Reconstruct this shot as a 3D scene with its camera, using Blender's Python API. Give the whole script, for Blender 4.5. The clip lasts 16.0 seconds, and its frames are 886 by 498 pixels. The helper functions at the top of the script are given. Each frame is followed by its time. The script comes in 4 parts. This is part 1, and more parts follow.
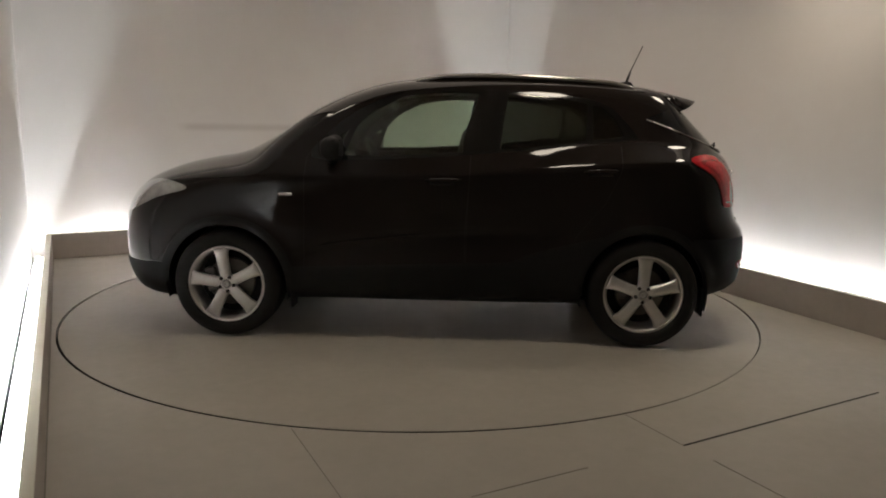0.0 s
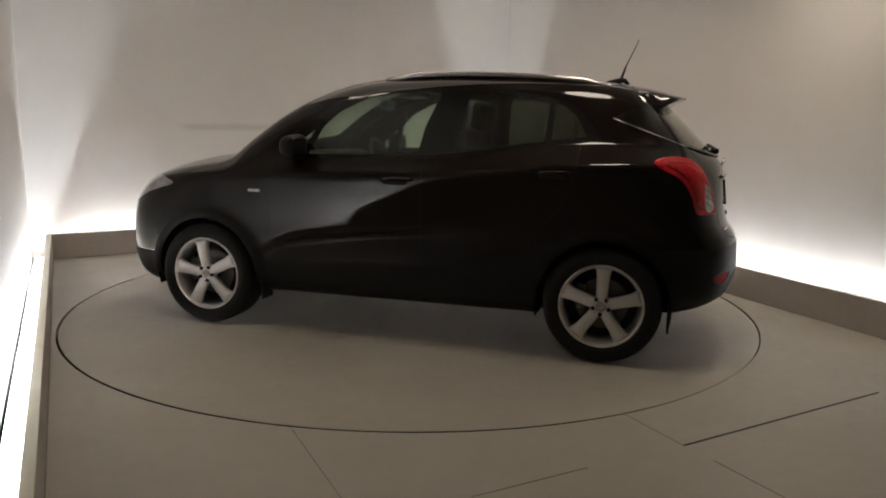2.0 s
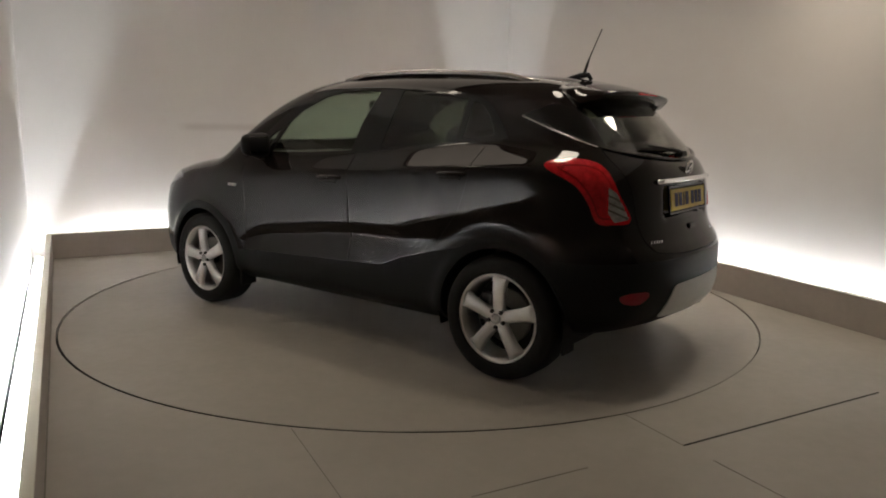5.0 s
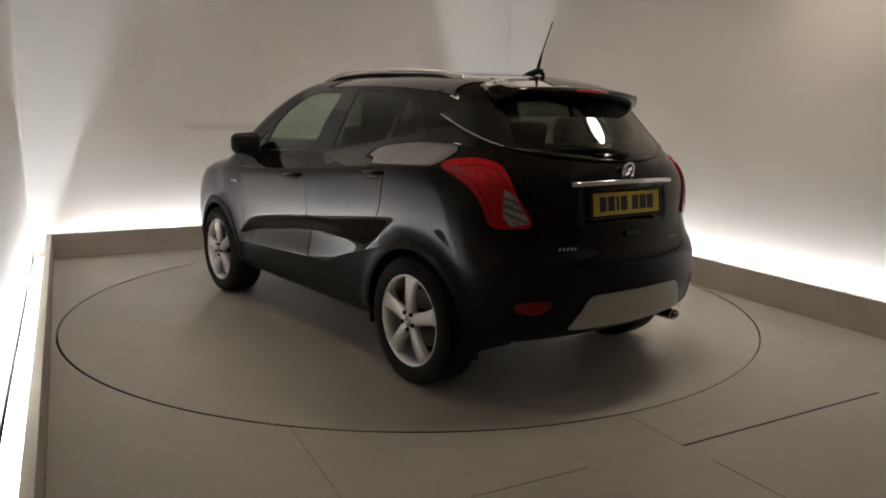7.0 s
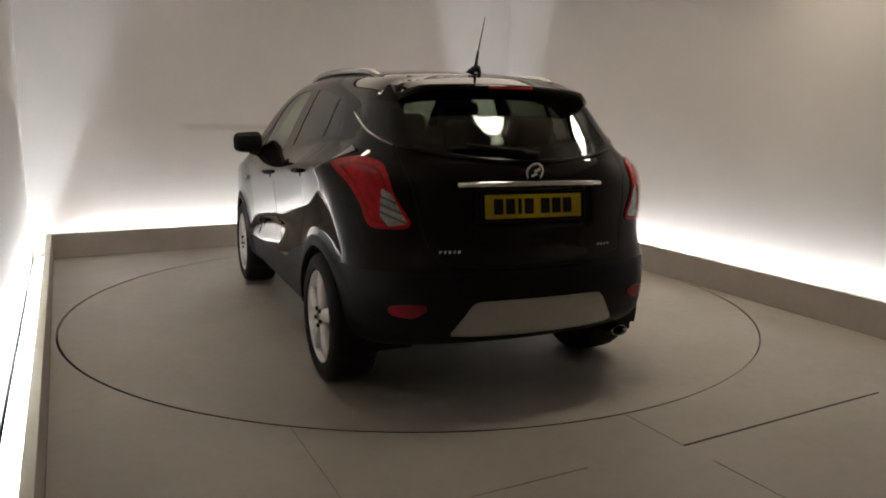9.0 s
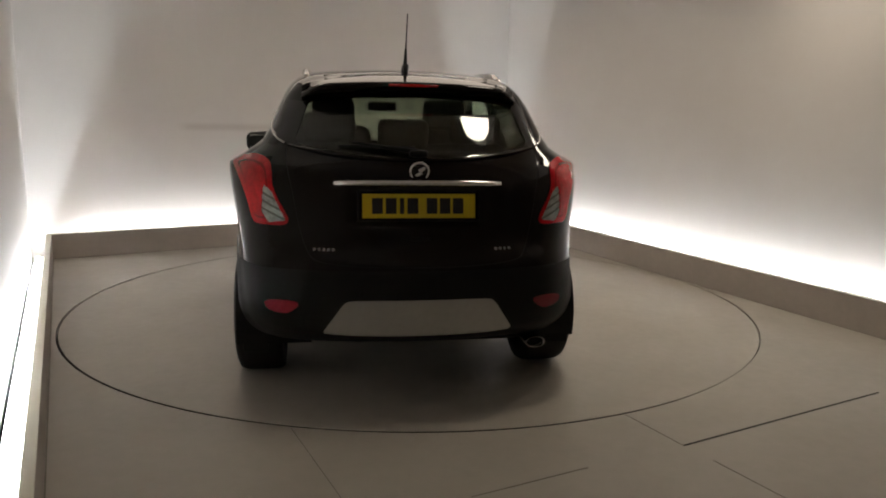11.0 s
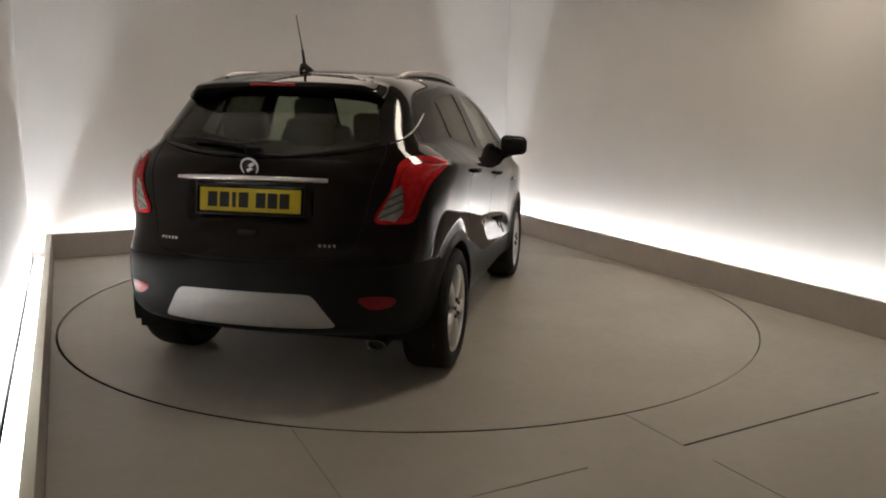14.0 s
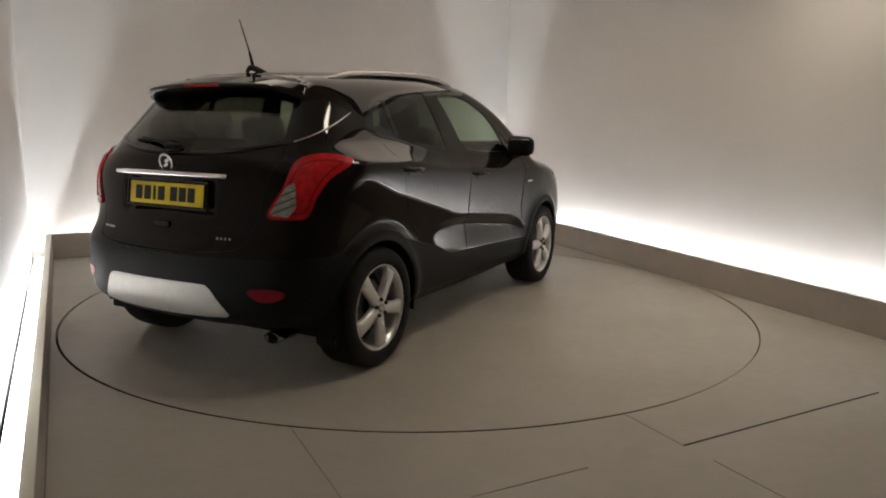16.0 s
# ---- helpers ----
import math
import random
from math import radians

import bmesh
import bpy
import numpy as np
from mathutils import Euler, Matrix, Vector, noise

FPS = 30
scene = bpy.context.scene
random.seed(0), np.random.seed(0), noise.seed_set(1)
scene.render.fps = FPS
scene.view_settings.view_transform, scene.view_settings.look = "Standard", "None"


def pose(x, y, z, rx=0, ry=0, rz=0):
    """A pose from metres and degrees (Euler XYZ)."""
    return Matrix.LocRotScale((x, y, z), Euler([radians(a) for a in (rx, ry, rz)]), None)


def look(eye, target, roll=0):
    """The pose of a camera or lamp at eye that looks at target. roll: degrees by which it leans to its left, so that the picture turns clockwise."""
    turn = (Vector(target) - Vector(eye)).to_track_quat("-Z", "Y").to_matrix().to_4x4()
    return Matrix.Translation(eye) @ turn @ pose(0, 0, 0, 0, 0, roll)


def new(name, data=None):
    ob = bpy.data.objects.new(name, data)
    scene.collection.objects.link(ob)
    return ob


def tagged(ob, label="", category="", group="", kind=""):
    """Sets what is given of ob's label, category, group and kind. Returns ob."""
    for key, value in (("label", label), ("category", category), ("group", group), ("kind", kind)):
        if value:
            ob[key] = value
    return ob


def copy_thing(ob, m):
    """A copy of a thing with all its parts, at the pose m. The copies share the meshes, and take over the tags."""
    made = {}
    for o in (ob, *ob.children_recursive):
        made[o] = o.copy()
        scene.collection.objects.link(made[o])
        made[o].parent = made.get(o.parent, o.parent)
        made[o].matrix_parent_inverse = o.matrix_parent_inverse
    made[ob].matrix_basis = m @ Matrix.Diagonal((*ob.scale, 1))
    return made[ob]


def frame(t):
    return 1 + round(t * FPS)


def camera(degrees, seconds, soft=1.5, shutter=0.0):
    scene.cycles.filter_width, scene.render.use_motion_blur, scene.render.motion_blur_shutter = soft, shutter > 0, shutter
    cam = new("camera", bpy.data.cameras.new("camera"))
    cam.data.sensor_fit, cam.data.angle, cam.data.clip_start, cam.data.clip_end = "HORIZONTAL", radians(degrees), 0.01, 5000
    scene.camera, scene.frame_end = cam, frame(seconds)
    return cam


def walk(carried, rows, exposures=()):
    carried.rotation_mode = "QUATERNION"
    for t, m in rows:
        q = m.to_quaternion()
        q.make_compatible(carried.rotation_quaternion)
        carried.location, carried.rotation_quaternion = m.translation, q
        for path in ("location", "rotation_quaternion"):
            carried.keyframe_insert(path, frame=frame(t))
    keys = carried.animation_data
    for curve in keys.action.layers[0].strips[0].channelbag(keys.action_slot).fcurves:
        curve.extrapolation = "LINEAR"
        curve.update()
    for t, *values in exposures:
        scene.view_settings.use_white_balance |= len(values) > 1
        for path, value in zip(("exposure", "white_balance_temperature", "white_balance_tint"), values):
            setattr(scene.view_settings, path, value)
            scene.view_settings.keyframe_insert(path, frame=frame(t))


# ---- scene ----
# The camera stands still on a stand just inside the left upstand.
EYE = Vector((0.0, -5.3982, 1.3253))
YAW, PITCH, ROLL = 0.038285, -0.171734, 0.9918
cam = camera(63.744, 16.0, soft=1.9)
AIM = EYE + Vector((math.sin(YAW) * math.cos(PITCH), math.cos(YAW) * math.cos(PITCH), math.sin(PITCH)))
walk(cam, [(0.0, look(EYE, AIM, ROLL)), (16.0, look(EYE, AIM, ROLL))])

# ---------------------------------------------------------------- plan of the room
C_LB = Vector((-3.474, 1.440))      # inner corners of the upstand
C_BR = Vector((1.097, 4.030))
D_L = Vector((0.437, -0.8995))    # the side upstands run this way to the front
D_R = Vector((0.362, -0.9322))
C_LF = C_LB + D_L * 8.6
C_RF = C_BR + D_R * 10.2
CURB_H, CURB_T, GAP, WALL_H = 0.24, 0.042, 0.185, 3.0
RING_R = 2.462


def out_of(a, b):
    """Unit normal of the line a-b that points away from the turntable."""
    d = (b - a).normalized()
    n = Vector((-d.y, d.x))
    return n if n.dot(a) > 0 else -n


def meet(a, b, c, d):
    """Where the line a-b meets the line c-d."""
    u, v, w = b - a, d - c, c - a
    s = (w.x * v.y - w.y * v.x) / (u.x * v.y - u.y * v.x)
    return a + u * s


def ring_at(g):
    """The plan's four corners, moved out by g."""
    cs = [C_LF, C_LB, C_BR, C_RF]
    ls = []
    for i in range(4):
        a, b = cs[i], cs[(i + 1) % 4]
        n = out_of(a, b) * g
        ls.append((a + n, b + n))
    return [meet(*ls[i - 1], *ls[i]) for i in range(4)]


# ---------------------------------------------------------------- light and exposure
world = bpy.data.worlds.new("world")
scene.world = world
world.use_nodes = True
world.node_tree.nodes["Background"].inputs[0].default_value = (0.02, 0.02, 0.02, 1)
world.node_tree.nodes["Background"].inputs[1].default_value = 0.1
LED_POWER, LAMP_POWER, BOX_POWER = 33.5, 7.2, 0.36
scene.view_settings.exposure = 1.70


# ---------------------------------------------------------------- materials
def mat(name, color, rough=0.5, metal=0.0, noise_scale=0, noise_mix=0.0, bump=0.0, bump_scale=200.0, dark=None, rough_var=0.0,
        coat=0.0, spec=0.5, emit=None, power=0.0, transmission=0.0, ior=1.45, coat_ior=1.5):
    m = bpy.data.materials.new(name)
    m.use_nodes = True
    nt = m.node_tree
    b = nt.nodes["Principled BSDF"]
    col = (*color, 1.0)
    b.inputs["Base Color"].default_value = col
    b.inputs["Roughness"].default_value = rough
    b.inputs["Metallic"].default_value = metal
    b.inputs["Coat Weight"].default_value = coat
    b.inputs["Coat Roughness"].default_value = 0.03
    b.inputs["Coat IOR"].default_value = coat_ior
    b.inputs["Specular IOR Level"].default_value = spec
    b.inputs["Transmission Weight"].default_value = transmission
    b.inputs["IOR"].default_value = ior
    if emit:
        b.inputs["Emission Color"].default_value = (*emit, 1)
        b.inputs["Emission Strength"].default_value = power
    tc = nt.nodes.new("ShaderNodeTexCoord")
    if noise_mix > 0:
        n1 = nt.nodes.new("ShaderNodeTexNoise")
        n1.inputs["Scale"].default_value = noise_scale
        n1.inputs["Detail"].default_value = 6
        n1.inputs["Roughness"].default_value = 0.62
        nt.links.new(tc.outputs["Object"], n1.inputs["Vector"])
        n2 = nt.nodes.new("ShaderNodeTexNoise")
        n2.inputs["Scale"].default_value = noise_scale * 14
        n2.inputs["Detail"].default_value = 3
        nt.links.new(tc.outputs["Object"], n2.inputs["Vector"])
        add = nt.nodes.new("ShaderNodeMath")
        add.operation = "MULTIPLY_ADD"
        add.inputs[1].default_value = 0.35
        nt.links.new(n2.outputs["Fac"], add.inputs[0])
        nt.links.new(n1.outputs["Fac"], add.inputs[2])
        rm = nt.nodes.new("ShaderNodeMapRange")
        rm.inputs["From Min"].default_value, rm.inputs["From Max"].default_value = 0.45, 0.9
        rm.inputs["To Min"].default_value, rm.inputs["To Max"].default_value = 0.0, noise_mix
        nt.links.new(add.outputs[0], rm.inputs["Value"])
        mx = nt.nodes.new("ShaderNodeMix")
        mx.data_type = "RGBA"
        mx.inputs["A"].default_value = col
        mx.inputs["B"].default_value = (*(dark or tuple(c * 0.6 for c in color)), 1)
        nt.links.new(rm.outputs[0], mx.inputs["Factor"])
        nt.links.new(mx.outputs["Result"], b.inputs["Base Color"])
        if rough_var:
            rr = nt.nodes.new("ShaderNodeMapRange")
            rr.inputs["From Min"].default_value, rr.inputs["From Max"].default_value = 0.35, 0.95
            rr.inputs["To Min"].default_value, rr.inputs["To Max"].default_value = rough - rough_var, rough + rough_var
            nt.links.new(add.outputs[0], rr.inputs["Value"])
            nt.links.new(rr.outputs[0], b.inputs["Roughness"])
    if bump > 0:
        nb = nt.nodes.new("ShaderNodeTexNoise")
        nb.inputs["Scale"].default_value = bump_scale
        nb.inputs["Detail"].default_value = 4
        nt.links.new(tc.outputs["Object"], nb.inputs["Vector"])
        bp = nt.nodes.new("ShaderNodeBump")
        bp.inputs["Strength"].default_value = bump
        bp.inputs["Distance"].default_value = 0.01
        nt.links.new(nb.outputs["Fac"], bp.inputs["Height"])
        nt.links.new(bp.outputs["Normal"], b.inputs["Normal"])
    return m


def glow(name, color, power):
    m = bpy.data.materials.new(name)
    m.use_nodes = True
    nt = m.node_tree
    nt.nodes.remove(nt.nodes["Principled BSDF"])
    e = nt.nodes.new("ShaderNodeEmission")
    e.inputs[0].default_value, e.inputs[1].default_value = (*color, 1), power
    nt.links.new(e.outputs[0], nt.nodes["Material Output"].inputs[0])
    return m


def tinted_glass(name, tint, rough=0.0):
    """Thin tinted pane: a see-through tint under a mirror-like reflection."""
    m = bpy.data.materials.new(name)
    m.use_nodes = True
    nt = m.node_tree
    nt.nodes.remove(nt.nodes["Principled BSDF"])
    tr = nt.nodes.new("ShaderNodeBsdfTransparent")
    tr.inputs[0].default_value = (*tint, 1)
    gl = nt.nodes.new("ShaderNodeBsdfGlossy")
    gl.inputs["Color"].default_value = (1, 1, 1, 1)
    gl.inputs["Roughness"].default_value = 0.02 + rough
    lw = nt.nodes.new("ShaderNodeLayerWeight")
    lw.inputs["Blend"].default_value = 0.5
    pw = nt.nodes.new("ShaderNodeMath")
    pw.operation = "POWER"
    pw.inputs[1].default_value = 5.0
    nt.links.new(lw.outputs["Facing"], pw.inputs[0])
    fr = nt.nodes.new("ShaderNodeMapRange")
    fr.inputs["To Min"].default_value, fr.inputs["To Max"].default_value = 0.045, 1.0
    nt.links.new(pw.outputs[0], fr.inputs["Value"])
    mx = nt.nodes.new("ShaderNodeMixShader")
    nt.links.new(fr.outputs[0], mx.inputs[0])
    nt.links.new(tr.outputs[0], mx.inputs[1])
    nt.links.new(gl.outputs[0], mx.inputs[2])
    nt.links.new(mx.outputs[0], nt.nodes["Material Output"].inputs[0])
    return m


M_WALL = mat("wall_paint", (0.665, 0.632, 0.602), 0.75, noise_scale=0.9, noise_mix=0.14, dark=(0.555, 0.507, 0.465), bump=0.08, bump_scale=90)


def streaked_wall():
    """The wall paint with one long faint darker streak about 1.27 m up on the back wall."""
    m = M_WALL.copy()
    m.name = "streaked_wall_paint"
    nt = m.node_tree
    b = nt.nodes["Principled BSDF"]
    src = b.inputs["Base Color"].links[0].from_socket
    tc = nt.nodes.new("ShaderNodeTexCoord")
    sep = nt.nodes.new("ShaderNodeSeparateXYZ")
    nt.links.new(tc.outputs["Object"], sep.inputs[0])

    def ramp(sock, a, c, lo, hi):
        r = nt.nodes.new("ShaderNodeMapRange")
        r.interpolation_type = "SMOOTHSTEP"
        r.inputs["From Min"].default_value, r.inputs["From Max"].default_value = a, c
        r.inputs["To Min"].default_value, r.inputs["To Max"].default_value = lo, hi
        nt.links.new(sock, r.inputs["Value"])
        return r.outputs[0]

    def times(u, v):
        n = nt.nodes.new("ShaderNodeMath")
        n.operation = "MULTIPLY"
        nt.links.new(u, n.inputs[0])
        nt.links.new(v, n.inputs[1])
        return n.outputs[0]

    f = times(ramp(sep.outputs[2], 1.21, 1.262, 0, 1), ramp(sep.outputs[2], 1.267, 1.33, 1, 0))
    f = times(f, times(ramp(sep.outputs[0], -2.52, -2.35, 0, 0.34), ramp(sep.outputs[0], -1.3, -0.8, 1, 0)))
    mx = nt.nodes.new("ShaderNodeMix")
    mx.data_type = "RGBA"
    mx.inputs["B"].default_value = (0.36, 0.31, 0.28, 1)
    nt.links.new(f, mx.inputs["Factor"])
    nt.links.new(src, mx.inputs["A"])
    nt.links.new(mx.outputs["Result"], b.inputs["Base Color"])
    return m


M_WALL_BACK = streaked_wall()
M_FLOOR = mat("floor_paint", (0.43, 0.398, 0.345), 0.42, noise_scale=1.1, noise_mix=0.5, dark=(0.34, 0.318, 0.27), rough_var=0.12, bump=0.03, bump_scale=60)
M_CURB = mat("upstand_paint", (0.48, 0.432, 0.392), 0.55, noise_scale=1.6, noise_mix=0.4, bump=0.05, bump_scale=80)
M_CAP = mat("cream_edge", (0.78, 0.77, 0.66), 0.4, noise_scale=3, noise_mix=0.15)
M_TROUGH = mat("trough_white", (0.85, 0.85, 0.85), 0.5, noise_scale=2, noise_mix=0.1)
M_BLACK_GAP = mat("dark_gap", (0.012, 0.010, 0.008), 0.7, noise_scale=8, noise_mix=0.3)
M_JOINT = mat("filled_joint", (0.24, 0.22, 0.19), 0.6, noise_scale=6, noise_mix=0.5)
M_CEIL = mat("ceiling_paint", (0.66, 0.58, 0.50), 0.85, noise_scale=0.8, noise_mix=0.2)
# darker wall colour that stands in for the unlit end of the studio
M_UNLIT = mat("unlit_wall_tone", (0.44, 0.405, 0.375), 0.8, noise_scale=1.2, noise_mix=0.3)
M_LED = glow("led_strip", (0.91, 0.97, 1.03), LED_POWER)
M_BOX = glow("softbox_cloth", (1.0, 0.84, 0.69), BOX_POWER)
M_LAMP = glow("ceiling_lamp", (1.0, 0.87, 0.71), LAMP_POWER)


# ---------------------------------------------------------------- mesh helpers
def link_mesh(name, bm, material, parent=None, label="", smooth=False):
    me = bpy.data.meshes.new(name)
    bm.normal_update()
    bm.to_mesh(me)
    bm.free()
    for p in me.polygons:
        p.use_smooth = smooth
    me.materials.append(material)
    ob = new(name, me)
    if parent:
        ob.parent = parent
    if label:
        ob["label"] = label
    return ob


def part(name, bm, material, parent, label="", smooth=False):
    return link_mesh(name, bm, material, parent, label, smooth)


def prism(pts, z0, z1, bm=None, bevel=0.0):
    """An upright prism over the plan polygon pts."""
    own = bmesh.new()
    lo = [own.verts.new((p[0], p[1], z0)) for p in pts]
    f = own.faces.new(lo)
    r = bmesh.ops.extrude_face_region(own, geom=[f])
    bmesh.ops.translate(own, vec=(0, 0, z1 - z0), verts=[v for v in r["geom"] if isinstance(v, bmesh.types.BMVert)])
    bmesh.ops.recalc_face_normals(own, faces=own.faces)
    if bevel:
        bmesh.ops.bevel(own, geom=list(own.edges), offset=bevel, segments=2, affect="EDGES", profile=0.5)
    if bm is None:
        return own
    me = bpy.data.meshes.new("tmp")
    own.to_mesh(me)
    own.free()
    bm.from_mesh(me)
    bpy.data.meshes.remove(me)
    return bm


def box(cx, cy, cz, sx, sy, sz, bevel=0.0, seg=2, m=None):
    bm = bmesh.new()
    bmesh.ops.create_cube(bm, size=1.0)
    bmesh.ops.scale(bm, vec=(sx, sy, sz), verts=bm.verts)
    if bevel:
        bmesh.ops.bevel(bm, geom=list(bm.edges), offset=bevel, segments=seg, affect="EDGES", profile=0.5)
    bmesh.ops.translate(bm, vec=(cx, cy, cz), verts=bm.verts)
    if m is not None:
        bmesh.ops.transform(bm, matrix=m, verts=bm.verts)
    return bm


# ---------------------------------------------------------------- the room
def strip_along(a, b, g0, g1):
    """Plan quad along a-b, between g0 and g1 beyond it."""
    n = out_of(a, b)
    return [a + n * g0, b + n * g0, b + n * g1, a + n * g1]


def build_room():
    inner = [C_LF, C_LB, C_BR, C_RF]
    wall_in, wall_out = ring_at(GAP), ring_at(GAP + 0.12)
    names = ["wall_left", "wall_back", "wall_right", "wall_front"]
    for i, name in enumerate(names):
        j = (i + 1) % 4
        a0, b0, a1, b1 = wall_in[i], wall_in[j], wall_out[i], wall_out[j]
        # out of view the walls are coloured darker, in place of missing light
        runs = {"wall_left": ((0, 0.16, M_UNLIT), (0.16, 1, M_WALL)), "wall_right": ((0, 0.80, M_WALL), (0.80, 1, M_UNLIT)),
                "wall_back": ((0, 1, M_WALL_BACK),), "wall_front": ((0, 1, M_UNLIT),)}[name]
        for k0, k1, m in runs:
            unlit_end = m is M_UNLIT
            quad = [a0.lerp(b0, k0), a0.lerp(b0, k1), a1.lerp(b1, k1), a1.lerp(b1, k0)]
            ob = link_mesh(name + ("_end" if unlit_end and name != "wall_front" else ""), prism(quad, -0.05, WALL_H), m)
            tagged(ob, "unseen end of the studio wall, coloured darker to look unlit" if unlit_end else "smooth white painted studio wall washed with light from below", "wall", kind="structure")
    # floor round the turntable: one plate with a round hole
    bm = bmesh.new()
    n = 128
    outer = ring_at(CURB_T * 0.6)
    turns = sorted([2 * math.pi * k / n for k in range(n)] + [math.atan2(c.y, c.x) % (2 * math.pi) for c in outer])
    n = len(turns)
    # the gap is shaped narrower over one stretch to imitate light filling it
    edge = [RING_R + 0.006 - 0.0125 * math.exp(-(((a + math.pi) % (2 * math.pi) - math.pi + 0.75) / 0.42) ** 2) for a in turns]
    hole = [bm.verts.new((math.cos(a) * r, math.sin(a) * r, 0)) for a, r in zip(turns, edge)]
    rim = []
    for a in turns:
        d = Vector((math.cos(a), math.sin(a)))
        best = None
        for i in range(4):
            p, q = outer[i], outer[(i + 1) % 4]
            u, den = q - p, d.x * (q - p).y - d.y * (q - p).x
            if abs(den) > 1e-9:
                s = (p.x * u.y - p.y * u.x) / den
                if s > 0 and (best is None or s < best):
                    best = s
        rim.append(bm.verts.new((d.x * best, d.y * best, 0)))
    for k in range(n):
        bm.faces.new((hole[k], rim[k], rim[(k + 1) % n], hole[(k + 1) % n]))
    low = [bm.verts.new((v.co.x, v.co.y, -0.04)) for v in hole]
    for k in range(n):
        bm.faces.new((hole[(k + 1) % n], low[(k + 1) % n], low[k], hole[k]))
    tagged(link_mesh("floor", bm, M_FLOOR), "grey-brown painted studio floor with fine joints", "floor", kind="structure")
    # dark pit under the ring gap
    bm = bmesh.new()
    bmesh.ops.create_circle(bm, cap_ends=True, segments=96, radius=RING_R + 0.2)
    bmesh.ops.translate(bm, vec=(0, 0, -0.041), verts=bm.verts)
    tagged(link_mesh("floor_pit", bm, M_BLACK_GAP), "dark pit below the turntable gap", "floor", kind="structure")
    # floor joints, thin filled lines
    joints = [((1.147, -2.592), (2.403, -1.97), 0.010), ((0.989, -2.256), (1.147, -2.592), 0.003), ((-0.542, -2.419), (-0.088, -3.384), 0.0035),
              ((0.211, -3.013), (0.688, -2.789), 0.004), ((1.220, -2.73), (1.596, -3.508), 0.005)]
    for a, b, w in joints:
        a, b = Vector(a), Vector(b)
        s = (b - a).normalized()
        s = Vector((-s.y, s.x)) * w / 2
        tagged(link_mesh("floor_joint", prism([a + s, b + s, b - s, a - s], -0.01, 0.0015), M_BLACK_GAP if w > 0.008 else M_JOINT), "thin dark joint in the painted floor", "floor joint", kind="structure")
    # upstand: a thin board round the floor with a cream top edge, the light trough behind it
    out0, out1 = inner, ring_at(CURB_T)
    t0, t1 = ring_at(CURB_T), ring_at(GAP - 0.024)
    for i, name in enumerate(["left", "back", "right"]):
        j = i + 1
        quad = [out0[i], out0[j], out1[j], out1[i]]
        up = link_mesh("upstand_" + name, prism(quad, 0.0, CURB_H - 0.006), M_CURB)
        tagged(up, "low grey painted upstand board hiding the strip lights", "upstand", kind="structure")
        cap = link_mesh("trim_" + name, prism(quad, CURB_H - 0.006, CURB_H, bevel=0.002), M_CAP)
        tagged(cap, "cream top edge of the low upstand", "trim", kind="structure")
        a, b = inner[i], inner[j]
        n2 = out_of(a, b)
        foot = link_mesh("floor_joint", prism([a - n2 * 0.001, b - n2 * 0.001, b - n2 * 0.007, a - n2 * 0.007], -0.01, 0.0018), M_JOINT)
        tagged(foot, "dirty joint between floor and upstand", "floor joint", kind="structure")
        base = link_mesh("trough_" + name, prism([t0[i], t0[j], t1[j], t1[i]], -0.03, 0.006), M_TROUGH)
        tagged(base, "white floor of the light trough", "trough", kind="structure")
        # strip light in lengths of 1.2 m
        a, b = inner[i], inner[j]
        d, n2 = (b - a).normalized(), out_of(a, b)
        length = (b - a).length
        k = 0.06
        count = int((length - 0.1) / 1.22) if i == 1 else (4 if i == 0 else 5)
        for q in range(count):
            s0 = a + d * ((length - count * 1.22) / 2 + q * 1.22 if i == 1 else (length - 0.1 - (q + 1) * 1.22 if i == 0 else 0.1 + q * 1.22)) + n2 * (CURB_T + 0.075)
            lamp = new("strip_light")
            lamp.matrix_basis = Matrix.Translation((s0.x, s0.y, 0.006)) @ Matrix.Rotation(math.atan2(d.y, d.x), 4, "Z")
            tagged(lamp, "cool white linear strip light lying in the trough", "strip light", group="strip lights in the trough")
            part("base", box(0.6, 0, 0.012, 1.2, 0.036, 0.024, 0.003), M_TROUGH, lamp, "white metal base")
            part("diffuser", box(0.6, 0, 0.036, 1.16, 0.026, 0.024, 0.008, 3), M_LED, lamp, "glowing white diffuser")
    c = ring_at(GAP + 0.12)
    tagged(link_mesh("ceiling", prism(c, WALL_H, WALL_H + 0.1), M_CEIL), "plain dim studio ceiling", "ceiling", kind="structure")


LAMPS = [(0.93, -1.60), (2.40, -0.65), (-1.10, -1.10)]


